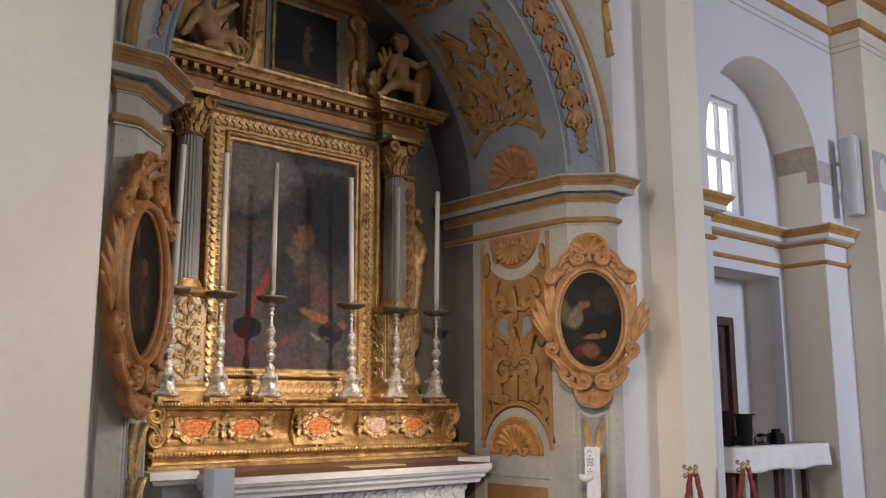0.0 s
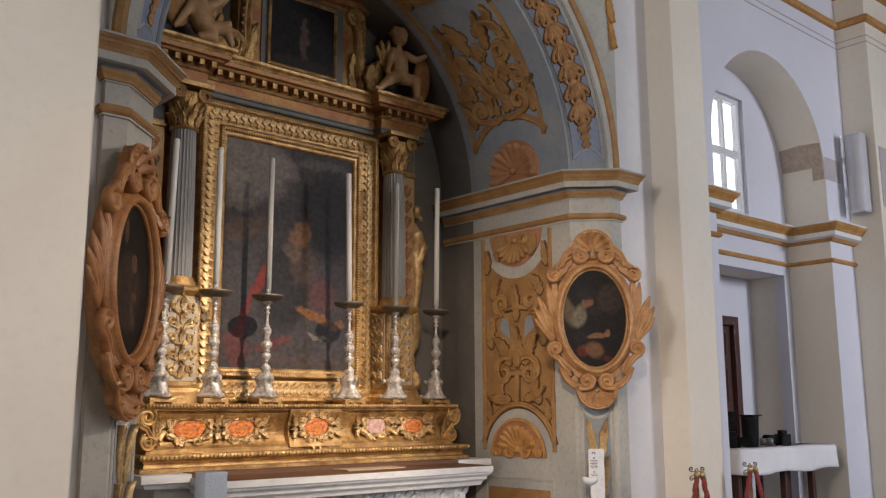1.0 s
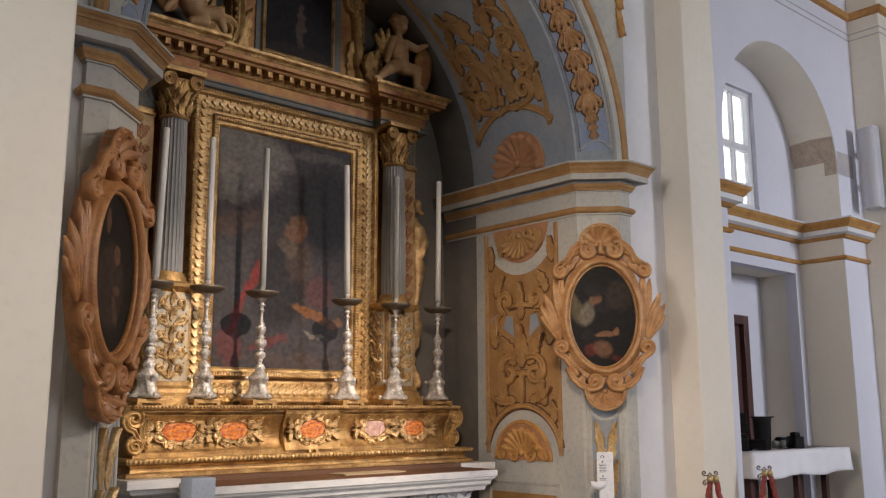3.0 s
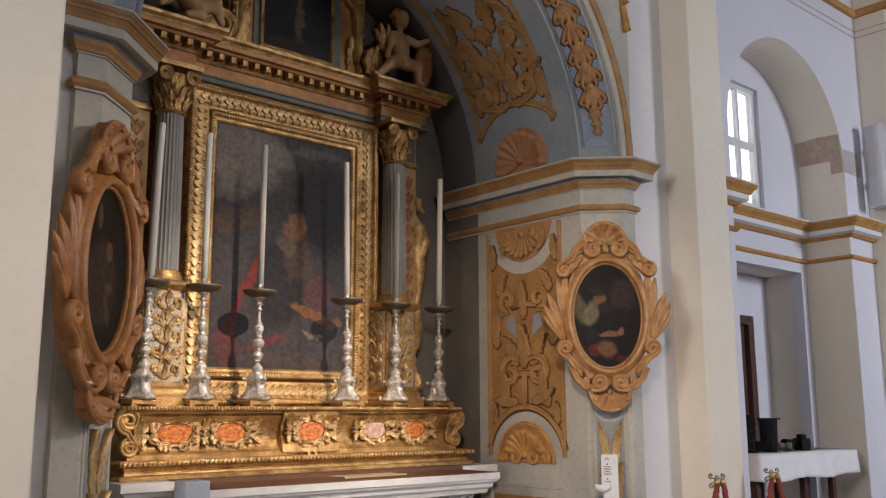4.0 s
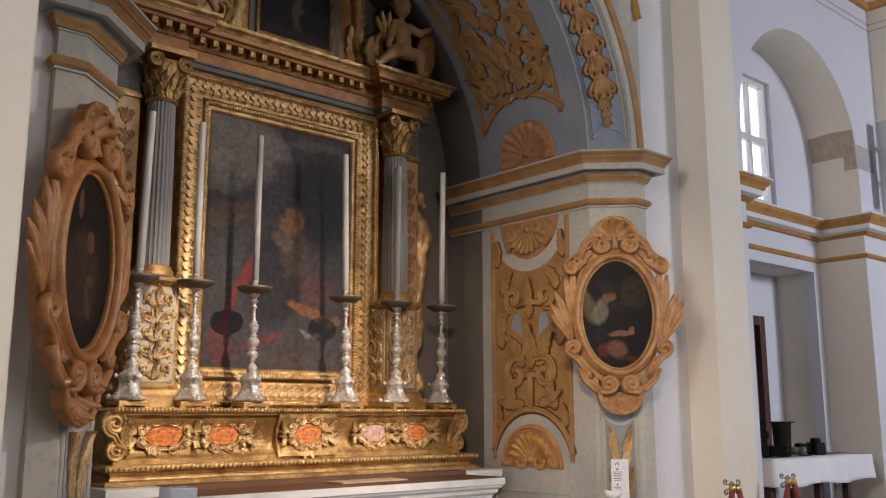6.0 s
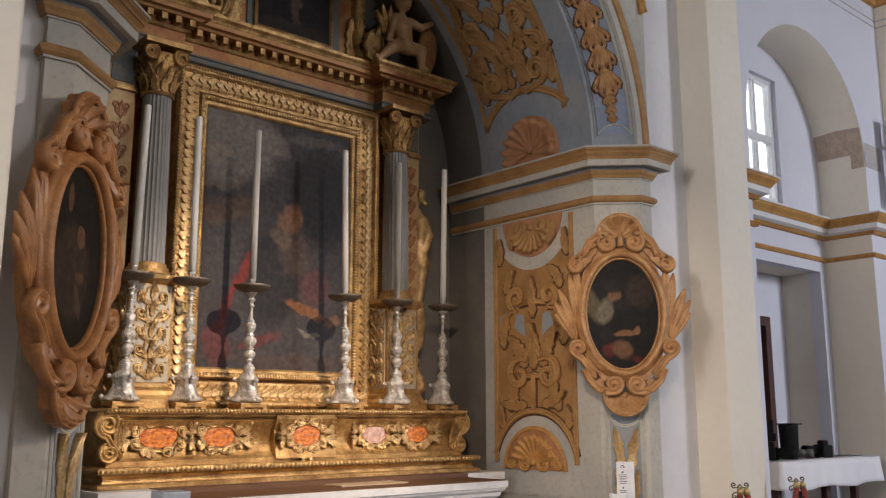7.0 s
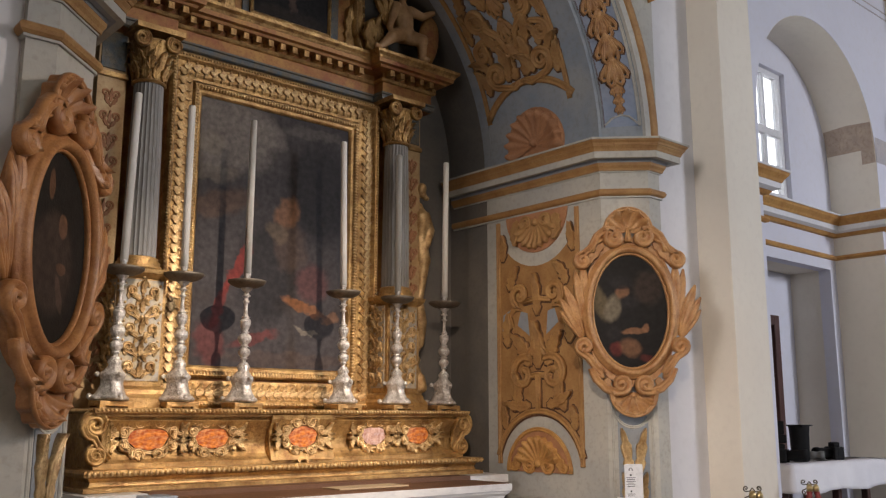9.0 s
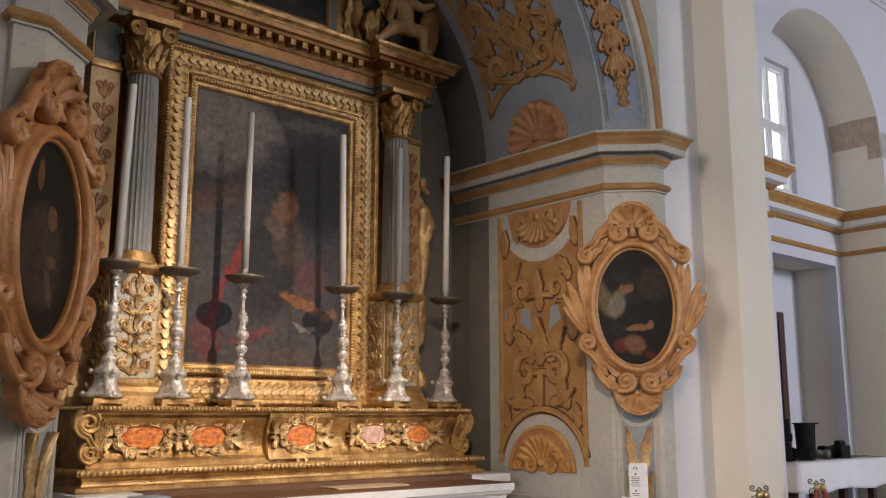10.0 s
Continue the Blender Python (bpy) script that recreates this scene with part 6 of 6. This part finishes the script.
rings = []
for out, z in ((-0.25, 0.0), (-0.02, 0.0), (0.008, -0.008), (0.015, -0.06), (0.022, -0.16), (0.025, -0.24), (0.027, -0.275)):
    ring = []
    for i in range(160):
        q = i / 160
        depth = min(-z / 0.27, 1)
        wave = 0.014 * depth * math.sin(q * 88 + 2 * math.sin(q * 23)) + 0.01 * depth * math.sin(q * 41)
        p = rim(q, out + (wave if z < -0.01 else 0) + (0.02 * depth if z < -0.01 else 0))
        droop = 0.012 * math.sin(q * 31) * depth
        ring.append((p.x, min(p.y, 6.27), TZ + z + droop))
    rings.append(ring)
bm = bmesh.new()
vs = [[bm.verts.new(p) for p in r] for r in rings]
for a, b in zip(vs, vs[1:]):
    for i in range(160):
        j = (i + 1) % 160
        bm.faces.new((a[i], a[j], b[j], b[i]))
bm.faces.new(vs[0])
cloth = tagged(part("tablecloth", bm, LINEN, None, smooth=True), "white linen tablecloth hanging over the table's edge", "tablecloth")
so = cloth.modifiers.new("thickness", "SOLIDIFY")
so.thickness = 0.003

def dslr(x, y, turn, label):
    ob = thing("photo_camera", label, "camera", (x, y, TZ + 0.002))
    ob.rotation_euler, ob.scale = (0, 0, radians(turn)), (1.35, 1.35, 1.35)
    part("body", boxes((-0.075, -0.035, 0.0, 0.075, 0.035, 0.10), (0.045, -0.06, 0.0, 0.078, -0.03, 0.095), bevel=0.012), BLACK, ob)
    part("prism_hump", boxes((-0.035, -0.03, 0.095, 0.035, 0.03, 0.135), bevel=0.014), BLACK, ob)
    bm = bmesh.new()
    lathe(bm, [(0.0, 0.0), (0.036, 0.0), (0.036, 0.03), (0.040, 0.035), (0.040, 0.11), (0.044, 0.115), (0.044, 0.15), (0.038, 0.15), (0.034, 0.13), (0.0, 0.125)], segs=24)
    bm.transform(Matrix.Translation((-0.01, -0.03, 0.052)) @ Matrix.Rotation(radians(90), 4, "X"))
    part("lens", bm, BLACK, ob, smooth=True)
    return ob


dslr(10.56, 5.90, -112, "black photo camera with lens lying on the tablecloth")
up = dslr(9.50, 5.92, 30, "black photo camera with a tall flash on the tablecloth")
part("flash", boxes((-0.035, -0.045, 0.14, 0.035, 0.04, 0.20), (-0.03, -0.03, 0.20, 0.03, 0.03, 0.30), bevel=0.01), BLACK, up)
bag = thing("camera_bag", "black soft camera pouch with open flap", "bag", (9.88, 5.92, TZ + 0.002))
bm = bmesh.new()
lathe(bm, [(0.0, 0.0), (0.075, 0.0), (0.088, 0.02), (0.092, 0.15), (0.098, 0.30), (0.104, 0.355), (0.096, 0.36), (0.08, 0.32), (0.0, 0.31)], segs=28, lobes=lambda a, z: 1 + 0.05 * math.cos(4 * a))
part("pouch", bm, BLACK, bag, smooth=True)
part("flap", boxes((-0.09, -0.09, 0.352, 0.125, 0.09, 0.366), bevel=0.006), BLACK, bag)
bm = bmesh.new()
tube(bm, [(0.10, 0.355), (0.14, 0.33), (0.13, 0.25), (0.10, 0.2)], 0.01, 1)
bm.transform(Matrix.Rotation(radians(90), 4, "X"))
part("strap", bm, BLACK, bag)
lens = thing("camera_lens", "grey zoom lens lying on the tablecloth beside a camera", "lens", (10.30, 5.96, TZ + 0.05))
bm = bmesh.new()
lathe(bm, [(0.0, 0.0), (0.042, 0.0), (0.042, 0.05), (0.038, 0.055), (0.038, 0.09), (0.044, 0.095), (0.044, 0.15), (0.0, 0.15)], segs=24)
bm.transform(Matrix.Rotation(radians(-58), 4, "Z") @ Matrix.Translation((-0.08, 0, 0)) @ Matrix.Rotation(radians(90), 4, "Y"))
part("barrel", bm, material("grey_barrel", (0.18, 0.18, 0.17), (0.1, 0.1, 0.1), 0.4), lens, smooth=True)
part("strap", boxes((-0.2, -0.12, -0.048, 0.05, -0.09, -0.042)), BLACK, lens)

# ---- on the far walls ----
sp = thing("column_speaker", "white curved column loudspeaker on the pilaster", "loudspeaker")
bm = bmesh.new()
outline = [(0.07, 0.12), (0.07, -0.12)] + [(-0.02 - 0.09 * math.cos(t), -0.12 * math.sin(t)) for t in [PI / 2 - PI * i / 12 for i in range(13)]]
prism(bm, [(12.24 + x, 5.48 + y) for x, y in outline], 4.20, 5.27)
part("housing", bm, material("grey_white_lacquer", (0.52, 0.52, 0.56), (0.48, 0.48, 0.52), 0.5, scale=3, fine=80, bump=0.05), sp)
for z in (4.5, 4.95):
    part("bracket", boxes((12.30, 5.42, z, 12.42, 5.54, z + 0.06)), STEEL, sp)
for z in (4.185, 5.27):
    part("end_cap", boxes((12.15, 5.37, z, 12.32, 5.59, z + 0.015), bevel=0.004), WHITEPAINT, sp)

# remains of wall painting on the jamb and beside it
patch = tagged(part("fresco_patch", laid(flat_panel([(-0.59, 4.80), (-0.17, 4.80), (-0.17, 4.62), (-0.01, 4.62), (-0.01, 5.12), (-0.3, 5.14), (-0.59, 5.12)], 0.005), lambda u, v, w: Vector((BX + (BR - 0.005 - w) * (math.cos((v - BZ) / BR) if v > BZ else 1), BF - u, BZ + (BR - 0.005 - w) * math.sin((v - BZ) / BR) if v > BZ else v))), FRESCO), "uncovered patch of faded brown wall painting", "fresco", kind="structure")
tagged(part("fresco_patch", boxes((BX + BR, BF - 0.004, 4.62, 12.20, BF + 0.001, 4.93)), FRESCOGREY), "uncovered patch of grey wall painting", "fresco", kind="structure")
panel = tagged(part("fresco_panel", boxes((12.50, 5.272, 4.28, 13.3, 5.281, 5.12)), FRESCOGREY), "grey painted panel with a white shape", "fresco", kind="structure")
bm = flat_panel(blob(12.80, 4.80, 0.13, 0.24, 18, 0.4, 9), 0.003)
for vert in bm.verts:
    vert.co = Vector((vert.co.x, 5.272 - vert.co.z, vert.co.y))
part("white_shape", bm, WHITEPAINT, panel)
